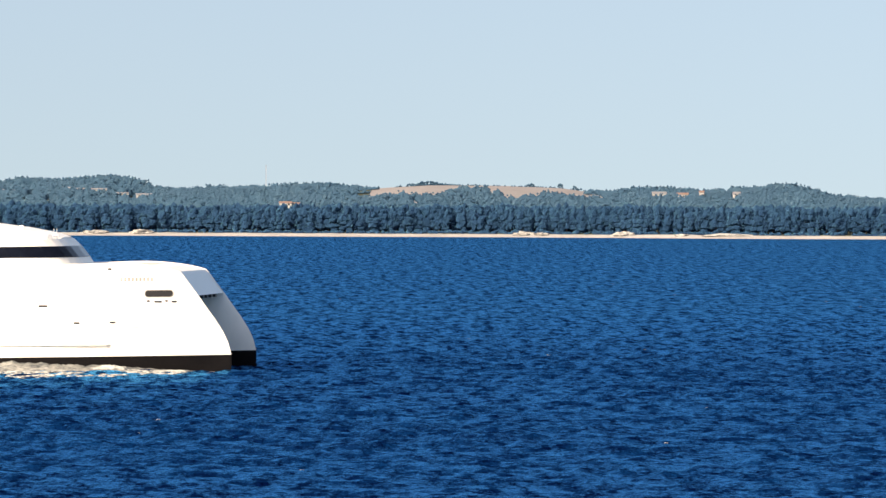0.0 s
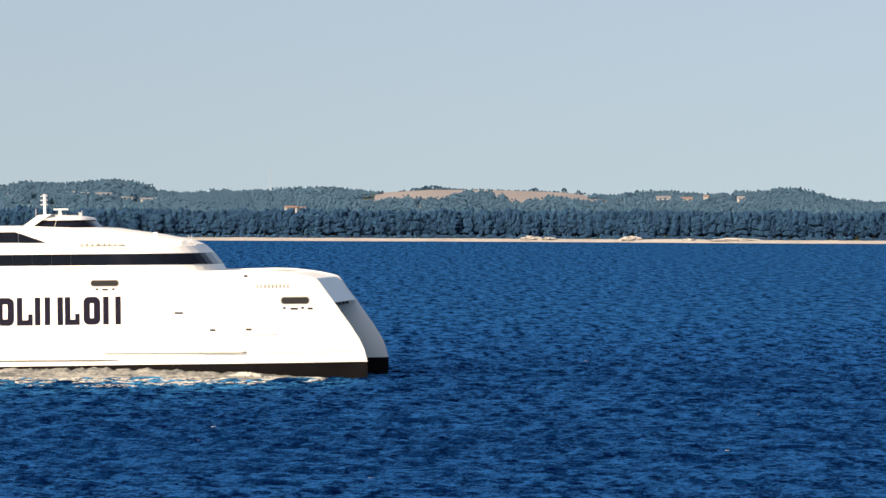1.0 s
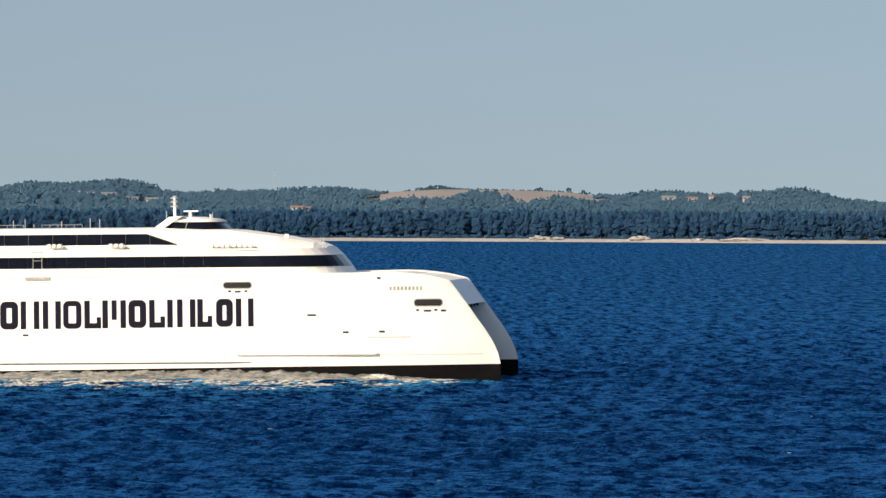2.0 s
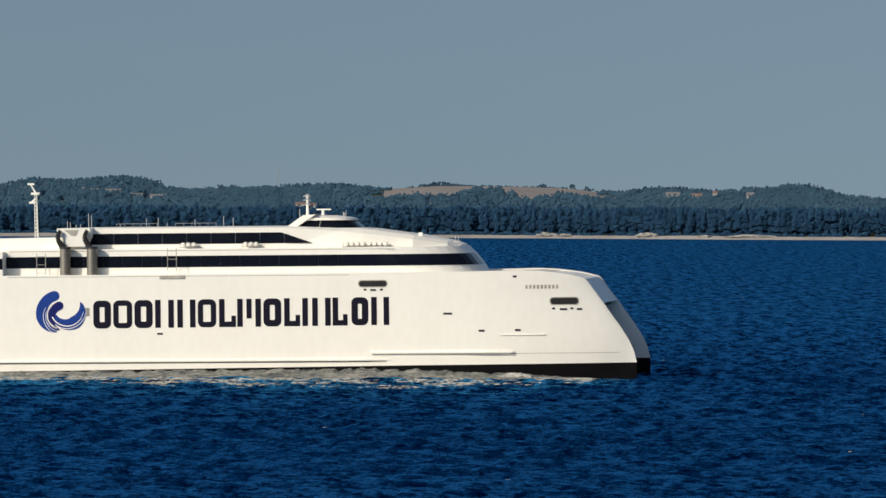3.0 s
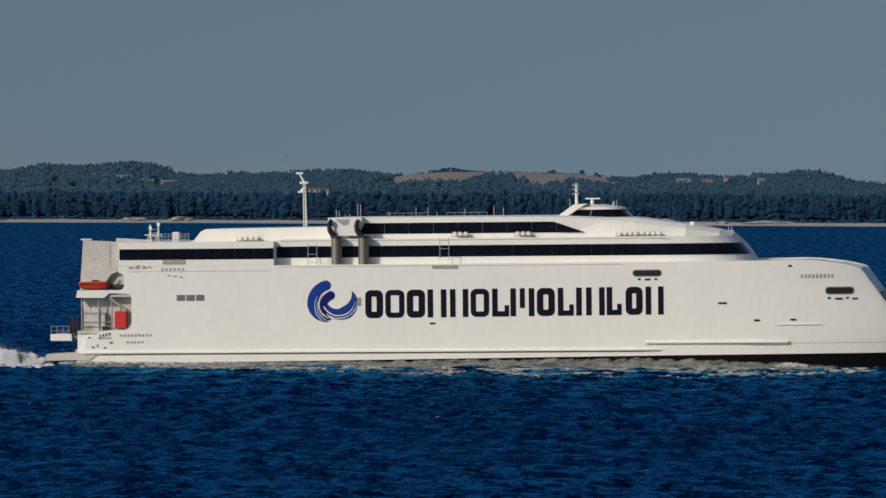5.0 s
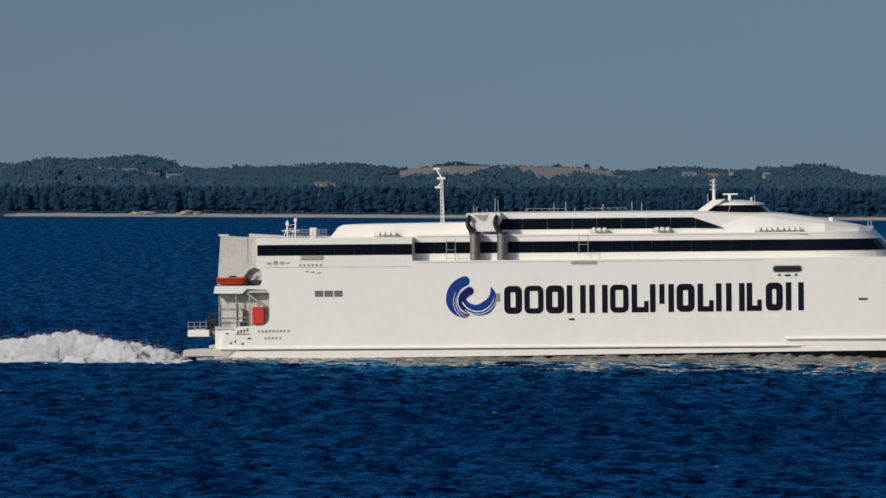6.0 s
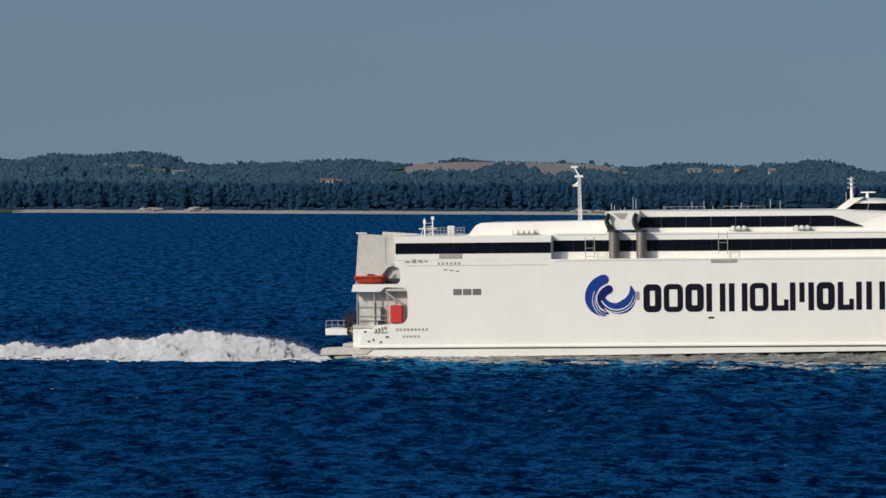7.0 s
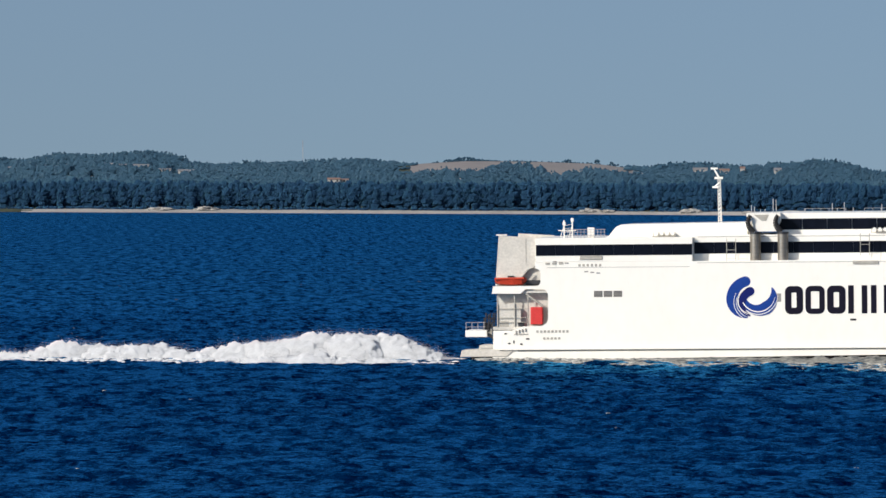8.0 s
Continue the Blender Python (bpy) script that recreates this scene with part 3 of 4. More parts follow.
add_rod(bm, (-108.3, 0.45, 11.4), (-106.6, 0.45, 13.5), 0.12, n=6)
for z in (6.5, 7.1, 8.3):
    add_rod(bm, (-110.7, 0.45, z), (-106.6, 0.45, z), 0.05, n=5)
part("deck_stanchion", bm, M_GREY, ferry)
part("fire_locker", box(-106.3, -104.7, 0.5, 1.6, 6.2, 8.5, bevel=0.12), M_RED, ferry, "red deck locker")
for a in ((-106.5, -104.6, 2.0, 2.9, 8.9, 10.2), (-107, -104.6, 0.9, 2.6, 11.4, 12.1)):
    part("mooring_winch", box(*a, bevel=0.15), M_DARK, ferry, "dark mooring winch")
for x, z, w in ((-109.8, 4.9, 0.5), (-106.9, 4.2, 0.7), (-108.6, 3.7, 0.25), (-107.7, 3.5, 0.5), (-109.3, 3.6, 0.5)):
    part("fairlead", prism(pill(x, x + w * 0.7, z, z + (0.2 if w > 0.4 else 0.4), 0.08), -0.03, 0.1), M_DARK, ferry)

# stern gangway and water-jet guard
part("stern_platform", box(-115.1, -112.2, 1.0, 8.0, 4.55, 5.45, bevel=0.1), M_HULL, ferry, "white stern mooring platform")
bm = bmesh.new()
for x in (-115.0, -114.2, -113.4, -112.6):
    add_rod(bm, (x, 1.1, 5.4), (x, 1.1, 6.5), 0.05, n=5)
for z in (5.9, 6.5):
    add_rod(bm, (-115, 1.1, z), (-112.4, 1.1, z), 0.045, n=5)
part("platform_rail", bm, M_STEEL, ferry)
bm = bmesh.new()
for x in (-112.7, -112.1, -111.5):
    add_rod(bm, (x, 1.3, 5.2), (x + 0.15, 1.3, 7.9 - 0.8 * abs(x + 111.7)), 0.09, n=6)
    add_rod(bm, (x, 3.6, 5.2), (x + 0.15, 3.6, 7.7), 0.09, n=6)
for z in (5.8, 6.4, 7.0):
    add_rod(bm, (-112.7, 1.3, z), (-111.3, 1.3, z + 0.1), 0.06, n=5)
add_rod(bm, (-112.6, 1.3, 5.4), (-111.4, 1.3, 7.2), 0.07, n=5)
for z in (5.3, 7.3):
    add_rod(bm, (-112.1, 1.3, z), (-112.1, 3.6, z), 0.08, n=6)
frame_part = part("gangway_frame", bm, M_DARK, ferry, "dark folded gangway frame")
part("winch_drum", rod((-112.2, 1.6, 6.0), (-112.2, 3.4, 6.0), 0.5, n=14), M_DARK, frame_part, "dark winch drum")
part("ramp_hinge", rod((-112.3, 1.5, 5.0), (-110.5, 1.5, 3.9), 0.22), M_DARK, ferry)
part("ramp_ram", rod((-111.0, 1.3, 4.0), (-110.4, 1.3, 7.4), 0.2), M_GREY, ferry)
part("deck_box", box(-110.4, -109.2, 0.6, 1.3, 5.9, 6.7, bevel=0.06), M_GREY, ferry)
part("deck_box", box(-108.0, -107.2, 0.6, 1.3, 5.9, 6.5, bevel=0.06), M_DARK, ferry)
for yc in (3.0, BEAM - 3.0):
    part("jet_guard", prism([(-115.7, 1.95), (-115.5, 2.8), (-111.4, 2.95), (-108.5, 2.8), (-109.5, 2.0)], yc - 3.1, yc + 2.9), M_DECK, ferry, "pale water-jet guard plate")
    part("water_jet", rod((-114.6, yc, 1.1), (-111.3, yc, 1.1), 0.75, 0.95, n=14), M_DARK, ferry, "black water-jet nozzle")

# rubbing strakes
def strake(x0, x1, z, h):
    bm = bmesh.new()
    ring = []
    for x, k in ((x0, 1.0), (x1 - 3.5, 1.0), (x1, 0.05)):
        ring.append([bm.verts.new((x, y, zz)) for y, zz in ((0.02, z + h), (-0.30 * k, z + h * 0.35), (-0.30 * k, z), (0.02, z - 0.05))])
    for a, b in zip(ring, ring[1:]):
        for i in range(4):
            j = (i + 1) % 4
            bm.faces.new((a[i], a[j], b[j], b[i]))
    bm.faces.new(ring[0])
    bm.faces.new(ring[-1][::-1])
    return bm


part("screen_panel", prism([(-110.7, 5.0), (-107.6, 5.9), (-107.6, 8.4), (-108.2, 8.9), (-110.7, 8.9)], 0.62, 0.72), M_DECK, ferry, "pale beige screen panel")
for k in range(4):
    part("mooring_roller", rod((-108.2 + k * 0.42, -0.06, 5.0 + 0.1 * k), (-108.2 + k * 0.42, -0.06, 5.4 + 0.1 * k), 0.1, n=8), M_GREY, ferry, "grey mooring roller")
part("roller_beam", box(-108.5, -106.6, -0.08, 0.1, 4.86, 4.98), M_GREY, ferry)
# the strake's underside shadow, drawn as a thin grey strip on the side
part("hull_shade_line", box(-108.0, -33.0, -0.03, 0.02, 2.66, 2.78), M_LINE, ferry)
part("rubbing_strake", strake(-110.5, -32.4, 2.85, 0.45), M_HULL, ferry)
part("rubbing_strake", strake(-35.0, -16.2, 3.75, 0.45), M_HULL, ferry)

# thin rub strip near the bow, and the knuckle's slight shade painted as a grey line
for x0, x1, z, h, mat in ((-17.7, -11.9, 6.05, 0.12, M_HULL), (-16.4, -2.2, 3.62, 0.05, M_LINE)):
    bm = bmesh.new()
    n = 14
    for i in range(n):
        a, b = x0 + (x1 - x0) * i / n, x0 + (x1 - x0) * (i + 1) / n
        plate(bm, [(a, z), (b, z), (b, z + h), (a, z + h)], 0.10 if mat is M_HULL else 0.012)
    part("rub_strip" if mat is M_HULL else "hull_shade_line", bm, mat, ferry)

# ---- superstructure ----
part("lower_house", box(-105.5, -84.6, 0.0, BEAM, 14.46, 17.65, bevel=0.07), M_HULL, ferry, "white aft passenger deckhouse")


def fwd_plan(xf, grow=0.0, xa=-84.58):
    return plan(xa, xf + grow, 2.0 - grow, BEAM - 2.0 + grow, 12.0)


part("forward_house", loft([(14.3, fwd_plan(-20.8)), (15.4, fwd_plan(-21.5)), (16.95, fwd_plan(-22.7)), (17.9, fwd_plan(-23.7))]), M_HULL, ferry, "white forward passenger deckhouse with rounded front")
part("front_window", loft([(15.42, fwd_plan(-21.5, 0.04, -37.0)), (16.93, fwd_plan(-22.7, 0.04, -37.0))], cap=False), M_GLASS, ferry, "wraparound dark front window")

PANE = {}


def pane(x0, x1, y, z0, z1):
    key = (round(x1 - x0, 3), round(z1 - z0, 3))
    if key not in PANE:
        bm = box(0, x1 - x0, -0.03, 0.03, 0, z1 - z0)
        bmesh.ops.recalc_face_normals(bm, faces=bm.faces[:])
        me = bpy.data.meshes.new("pane")
        bm.to_mesh(me)
        bm.free()
        me.materials.append(M_GLASS)
        PANE[key] = me
    ob = new("pane", PANE[key])
    ob.parent = ferry
    ob.location = (x0, y, z0)


for k in range(8):
    pane(-105.45 + k * 2.6, -105.45 + k * 2.6 + 2.588, 0.0, 15.32, 16.76)
for k in range(18):
    pane(-84.5 + k * 2.64, -84.5 + k * 2.64 + 2.628, 2.0, 15.42, 16.93)

# upper tier that slopes down to the front
secs = []
for x, y0, zs, zt in ((-73.6, 4, 20.7, 20.78), (-47, 4, 20.6, 20.75), (-40, 4.2, 20.1, 20.45), (-36.8, 4.4, 19.75, 20.35), (-30, 5.4, 18.9, 19.4), (-25.6, 7.5, 18.2, 18.6), (-24.0, 9.5, 17.95, 18.1)):
    secs.append([(x, y0, 17.85), (x, y0 + (0.0 if x < -44 else 0.35), zs), (x, y0 + 1.6, zt), (x, BEAM - y0 - 1.6, zt), (x, BEAM - y0 - (0.0 if x < -44 else 0.35), zs), (x, BEAM - y0, 17.85)])
bm = bmesh.new()
rings = [[bm.verts.new(c) for c in s] for s in secs]
for a, b in zip(rings, rings[1:]):
    for i in range(6):
        bm.faces.new((a[i], a[(i + 1) % 6], b[(i + 1) % 6], b[i]))
bm.faces.new(rings[0])
bm.faces.new(rings[-1][::-1])
part("upper_house", bm, M_HULL, ferry, "white upper deckhouse sloping down to the front")
x = -73.5
while x < -43.5:
    x1 = min(x + 3.3, -43.4)
    top = lambda v: 19.95 if v <= -47.5 else 19.95 - (v + 47.5) / 4.1 * 1.4
    pts = [(x, 18.5), (x1 - 0.04, 18.5)] + [(x1 - 0.04, max(18.52, top(x1)))] + ([(-47.5, 19.95)] if x < -47.5 < x1 else []) + [(x, top(x))]
    part("upper_pane", prism(pts, 3.96, 4.04), M_GLASS, ferry)
    x = x1
part("plate_seam", box(-84, -32, 1.98, 2.03, 17.62, 17.68), M_LINE, ferry)
part("aft_roof", prism([(-96.9, 17.6), (-96.2, 17.75), (-95.2, 19.0), (-94.5, 19.33), (-77.6, 19.5), (-77.6, 17.6)], 5.0, BEAM - 5.0), M_HULL, ferry, "white raised aft roof")
for z, y in ((14.22, -0.02), (17.62, 4.98), (13.72, -0.02)):
    x0, x1 = {14.22: (-84, -38), 17.62: (-95, -78), 13.72: (-104, -85)}[z]
    part("plate_seam", box(x0, x1, y, y + 0.03, z, z + 0.05), M_LINE, ferry)

# exhaust casing and pipes
part("funnel_casing", prism([(-77.0, 18.3), (-76.6, 19.1), (-76.9, 19.9), (-77.5, 20.3), (-77.5, 20.74), (-73.0, 20.76), (-73.0, 19.7), (-73.4, 18.9), (-73.5, 18.3)], 1.55, BEAM - 1.55), M_HULL, ferry, "white funnel casing over the exhaust pipes")
part("casing_vent", prism([(-76.5, 20.52), (-75.5, 19.72), (-74.9, 19.72), (-74.55, 20.52)], 1.51, 1.6), M_GREY, ferry)
for px in (-76.3, -72.65):
    pipe = part("exhaust_pipe", rod((px, 1.0, 14.45), (px, 1.0, 18.2), 0.72, n=18), M_PIPE, ferry, "dull brown-grey exhaust pipe", True)
    bm = bmesh.new()
    prev = None
    for k in range(9):
        a = k / 8
        p = (px - 0.25 - 0.75 * math.sin(a * 2.6), 1.05, 18.2 + 2.25 * a)
        if prev:
            add_rod(bm, prev, p, 0.42 - 0.02 * k, n=12)
        prev = p
    part("exhaust_elbow", bm, M_SOOT, pipe, "sooty black exhaust bend")
    part("pipe_collar", rod((px, 1.0, 18.0), (px, 1.0, 18.25), 0.8, n=18), M_DARK, pipe)
    part("pipe_foot", box(px - 0.9, px + 0.9, 0.1, 2.0, 14.3, 14.46), M_DECK, pipe)

# bridge
bridge = part("bridge_window", loft([(20.45, plan(-46.0, -37.7, 8.5, 20, 4.0)), (21.5, plan(-44.8, -38.8, 9.0, 19.5, 3.6))]), M_GLASS, ferry, "dark raked wheelhouse windows")
for px in (-42.9,):
    part("window_mullion", rod((px - 0.15, 8.46, 20.45), (px + 0.1, 8.96, 21.5), 0.05, n=5), M_GREY, bridge)
part("bridge_roof", loft([(21.48, plan(-45.4, -38.5, 8.7, 19.8, 3.6)), (21.8, plan(-45.4, -38.9, 8.7, 19.8, 3.6)), (22.15, plan(-44.8, -41.5, 10, 18.5, 2.0))]), M_HULL, ferry, "white wheelhouse roof")
part("bridge_pylon", prism([(-47.6, 20.5), (-45.2, 22.2), (-43.4, 22.3), (-44.6, 21.6), (-46.2, 20.5)], 8.4, 20.1), M_HULL, ferry)
part("bridge_base", loft([(20.3, plan(-47.5, -36.6, 7.0, 21.5, 4.0)), (20.47, plan(-47.2, -37.0, 8.0, 20.5, 4.0))]), M_HULL, ferry)
signal = part("signal_mast", rod((-45.3, 14, 22.1), (-45.35, 14, 24.9), 0.22, 0.13), M_HULL, ferry)
for z in (23.6, 24.2, 24.75):
    part("crosstree", rod((-45.9, 14, z), (-44.9, 14, z), 0.08, n=6), M_STEEL, signal)
    part("mast_light", box(-45.55, -45.1, 13.8, 14.2, z + 0.05, z + 0.28), M_STEEL, signal)
radar = part("radar_pedestal", rod((-43.2, 14, 22.1), (-43.2, 14, 22.9), 0.28, 0.16), M_HULL, ferry)
part("radar_scanner", box(-44.1, -42.1, 13.85, 14.15, 22.85, 23.03, bevel=0.05), M_HULL, radar)
part("radar_pedestal", rod((-40.2, 13, 22.0), (-40.2, 13, 22.5), 0.18), M_STEEL, ferry)
for px, h in ((-39.6, 0.7), (-40.0, 0.5), (-45.9, 0.9)):
    part("whip_antenna", rod((px, 10.5, 21.8), (px, 10.5, 21.8 + h + 0.3), 0.05, n=5), M_STEEL, ferry)

# aft lattice mast
bm = bmesh.new()
for dx, dy in ((-0.22, -0.22), (0.22, -0.22), (0, 0.25)):
    add_rod(bm, (-81.4 + dx, 8 + dy, 19.4), (-81.5 + dx * 0.7, 8 + dy * 0.7, 25.6), 0.05, n=5)
for k in range(12):
    z = 19.6 + k * 0.5
    add_rod(bm, (-81.62, 7.78, z), (-81.25, 7.78, z + 0.5), 0.03, n=4)
    add_rod(bm, (-81.62, 7.78, z + 0.25), (-81.25, 7.78, z + 0.25), 0.03, n=4)
aft_mast = part("lattice_mast", bm, M_HULL, ferry, "slim white lattice mast")
bm = bmesh.new()
add_rod(bm, (-81.5, 8, 25.5), (-82.2, 8, 26.7), 0.14, 0.1)
add_box(bm, -82.6, -81.7, 7.8, 8.2, 26.6, 26.85)
add_box(bm, -82.4, -81.6, 7.8, 8.2, 24.1, 24.35)
add_box(bm, -82.1, -81.0, 7.7, 8.3, 25.3, 25.6)
add_rod(bm, (-82.2, 8, 24.2), (-81.4, 8, 24.9), 0.09)
part("mast_head", bm, M_HULL, aft_mast)


# deck gear
def raft_rack(x, y, z, n=3):
    bm = bmesh.new()
    add_box(bm, x - n * 0.4, x + n * 0.4, y - 0.1, y + 1.2, z, z + 0.08)
    for k in range(n + 1):
        add_rod(bm, (x - n * 0.36 + k * 0.72, y - 0.12, z), (x - n * 0.36 + k * 0.72, y - 0.12, z + 0.6), 0.04, n=5)
    rack = part("raft_cradle", bm, M_GREY, ferry, "grey cradle holding white life-raft canisters")
    for k in range(n):
        c = x - (n - 1) * 0.36 + k * 0.72
        part("life_raft", rod((c, y - 0.05, z + 0.42), (c, y + 1.2, z + 0.42), 0.27, n=10), M_HULL, rack)


for rx in (-59.9, -51.5):
    raft_rack(rx, 2.4, 18.02)
raft_rack(-88.6, 3.6, 17.7, 4)
raft_rack(-37.6, 3.0, 17.92, 4)
raft_rack(-34.6, 3.4, 17.92, 4)
for dx, z in ((-61.8, 15.0), (-79.5, 14.4)):
    bm = bmesh.new()
    add_rod(bm, (dx - 0.6, 0.6, z), (dx - 0.6, 0.6, z + 3.0), 0.05, n=6)
    add_rod(bm, (dx + 0.6, 0.6, z), (dx + 0.6, 0.6, z + 3.0), 0.05, n=6)
    for k in range(3):
        add_rod(bm, (dx - 0.6, 0.6, z + 0.4 + k * 1.1), (dx + 0.6, 0.6, z + 0.4 + k * 1.1), 0.04, n=5)
    part("evacuation_frame", bm, M_GREY, ferry)
part("evacuation_chest", box(-63.4, -60.0, -0.12, 0.4, 13.9, 14.35, bevel=0.05), M_GREY, ferry, "grey marine evacuation chest")
part("evacuation_chest", box(-99.6, -96.6, -0.12, 0.2, 14.75, 15.3, bevel=0.05), M_GREY, ferry)
for px in (-104.2, -103.3, -102.4):
    part("side_fitting", box(px, px + 0.6, -0.05, 0.1, 14.15, 14.4), M_GREY, ferry)
for k in range(6):
    part("side_fitting", box(-99.8 + k * 0.55, -99.5 + k * 0.55, -0.03, 0.1, 13.85, 14.2), M_GREY, ferry)
for px, h in ((-77.2, 1.0), (-76.8, 0.8), (-76.0, 0.4), (-75.4, 0.5), (-74.3, 1.9), (-73.9, 1.7), (-70, 0.5), (-66.4, 1.2), (-64.8, 1.3), (-63.6, 0.6), (-59.8, 1.0), (-55.9, 1.4), (-54.6, 1.2)):
    part("whip_antenna", rod((px, 8, 20.7), (px, 8, 20.75 + h), 0.05, n=5), M_STEEL, ferry)
bm = bmesh.new()
for k in range(12):
    px = -101.5 + k * 0.45
    add_rod(bm, (px, 3.0, 17.65), (px, 3.0, 18.75), 0.035, n=4)
for z in (18.0, 18.4, 18.75):
    add_rod(bm, (-101.5, 3.0, z), (-96.4, 3.0, z), 0.035, n=4)
part("deck_railing", bm, M_STEEL, ferry, "grey deck railing")
for dx, z in ((-103.2, 14.45), (-99.0, 13.1), (-70.0, 20.72), (-62.0, 20.72)):
    if z > 20:
        bm = bmesh.new()
        for k in range(6):
            add_rod(bm, (dx + k * 1.1, 5.2, z), (dx + k * 1.1, 5.2, z + 0.55), 0.03, n=4)
        add_rod(bm, (dx, 5.2, z + 0.55), (dx + 5.5, 5.2, z + 0.55), 0.025, n=4)
        part("roof_railing", bm, M_STEEL, ferry)
    else:
        for k in range(3):
            part("side_fitting", box(dx + k * 0.8, dx + k * 0.8 + 0.5, -0.04, 0.1, z - 0.1 * k, z + 0.16 - 0.1 * k), M_LINE, ferry)
bm = bmesh.new()
for px in (-102.2, -101.1):
    add_rod(bm, (px, 6, 17.65), (px, 6, 20.0), 0.1, n=6)
    add_box(bm, px - 0.2, px + 0.2, 5.85, 6.15, 19.3 + 0.5 * (px > -101.5), 19.75 + 0.5 * (px > -101.5), bevel=0.06)
    add_rod(bm, (px - 0.5, 6, 17.7), (px, 6, 19.3), 0.05, n=5)
    for k in range(4):
        add_rod(bm, (-102.2, 6, 17.9 + k * 0.45), (-101.1, 6, 18.1 + k * 0.45), 0.035, n=4)
add_rod(bm, (-103, 6, 18.6), (-100.6, 6, 18.6), 0.06, n=5)
part("stern_light_mast", bm, M_HULL, ferry, "white lamp mast on the aft deck")
part("deck_locker", box(-98.9, -98.0, 4, 5, 17.65, 19.0, bevel=0.1), M_HULL, ferry)
bm = bmesh.new()
for px in (-24.3, -23.9):
    add_rod(bm, (px, 6, 17.9), (px, 6, 19.3), 0.06, n=5)
add_box(bm, -24.6, -23.6, 5.8, 6.2, 18.3, 18.6)
part("bow_light", bm, M_STEEL, ferry)
part("deck_lamp", box(-29.7, -29.1, 9.4, 9.9, 19.1, 19.75, bevel=0.12), M_HULL, ferry)

# hull openings and marks
for x0, x1, z0, z1 in ((-11.2, -7.6, 10.12, 10.95), (-36.6, -32.9, 12.68, 13.42)):
    rim = [(x, z) for x, z in pill(x0 - 0.12, x1 + 0.12, z0 - 0.12, z1 + 0.12, 0.45)]
    rim_part = part("hawse_rim", plate(bmesh.new(), rim, 0.03), M_GREY, ferry)
    part("mooring_port", plate(bmesh.new(), pill(x0, x1, z0, z1, 0.38), 0.06), M_SOOT, rim_part, "dark rounded mooring port")
for k in range(3):
    grille = part("vent_grille", box(-97.75 + k * 1.3, -96.62 + k * 1.3, -0.02, 0.1, 9.8, 10.6), M_DARK, ferry, "dark grey ventilation grille")
    for q in range(4):
        part("slat", box(-97.7 + k * 1.3, -96.67 + k * 1.3, -0.06, -0.02, 9.85 + q * 0.18, 9.95 + q * 0.18), M_LINE, grille)
for mx, mz, w in ((-24.8, 9.0, 1.2), (-20.3, 6.7, 0.8), (-15.5, 6.75, 0.8), (-63.4, 6.58, 0.8), (-34.7, 12.2, 0.8), (-9.5, 9.45, 1.0), (-35.8, 12.25, 0.4), (-33.6, 12.25, 0.4), (-10.8, 9.55, 0.4), (-8.4, 9.55, 0.4), (-7.4, 9.45, 0.7), (-15.9, 13.85, 0.5)):
    part("draught_mark", plate(bmesh.new(), pill(mx - w / 2, mx + w / 2, mz - 0.13, mz + 0.13, 0.1), 0.04), M_DARK, ferry)
for x0, n, z, h in ((-14.5, 9, 12.2, 0.5), (-105.5, 9, 5.1, 0.32), (-104.6, 5, 4.2, 0.28)):
    for k in range(n):
        a, c = x0 + k * 0.5, x0 + k * 0.5 + 0.3
        part("name_bar", plate(bmesh.new(), [(a, z), (c, z), (c, z + h), (a, z + h)], 0.03), M_GREY, ferry, "faint grey painted bar")

# operator's mark: plain navy rings, troughs and bars along the side
def ring_band(bm, x0, x1, z0, z1, st, r=0.75):
    """A rounded upright ring with a hole through it."""
    rims = []
    for y in (-0.03, 0.05):
        for d in (0.0, st):
            rims.append([bm.verts.new((x, y, z)) for x, z in pill(x0 + d, x1 - d, z0 + d, z1 - d, max(0.12, r - d))])
    of, nf, ob_, nb = rims
    n = len(of)
    for i in range(n):
        j = (i + 1) % n
        for p, q in ((of, nf), (nf, nb), (nb, ob_), (ob_, of)):
            bm.faces.new((p[i], p[j], q[j], q[i]))
    return bm


SIDE_SHAPES = (
    (0, 90, "heavy"), (102, 198, "ring"), (210, 302, "heavy"), (315, 410, "twin"), (428, 520, "twin"),
    (532, 625, "ring"), (640, 725, "trough"), (732, 852, "triple"), (865, 955, "heavy"), (970, 1050, "trough"),
    (1062, 1095, "bar"), (1112, 1205, "twin"), (1215, 1290, "trough"), (1310, 1395, "heavy"), (1410, 1500, "twin"))
for k, (u0, u1, pat) in enumerate(SIDE_SHAPES):
    x0, x1 = -72.4 + u0 * 0.02653, -72.4 + u1 * 0.02653
    z0 = 7.34 + k * 0.015
    z1 = z0 + 3.72
    bm = bmesh.new()
    if pat in ("ring", "heavy"):
        ring_band(bm, x0, x1, z0, z1, 0.72 if pat == "ring" else 0.86)
    else:
        add_box(bm, x0, x0 + 0.74, -0.03, 0.05, z0, z1)
    if pat in ("twin", "triple"):
        add_box(bm, x1 - 0.74, x1, -0.03, 0.05, z0, z1)
    if pat == "triple":
        add_box(bm, (x0 + x1) / 2 - 0.34, (x0 + x1) / 2 + 0.34, -0.03, 0.05, z0 + 1.1, z1)
    if pat == "trough":
        add_box(bm, x0 + 0.74, x1, -0.03, 0.05, z0, z0 + 0.72)
        add_box(bm, x1 - 0.6, x1, -0.03, 0.05, z0 + 0.72, z0 + 1.5)
    part("side_shape", bm, M_NAVY, ferry, "navy painted plain shape")


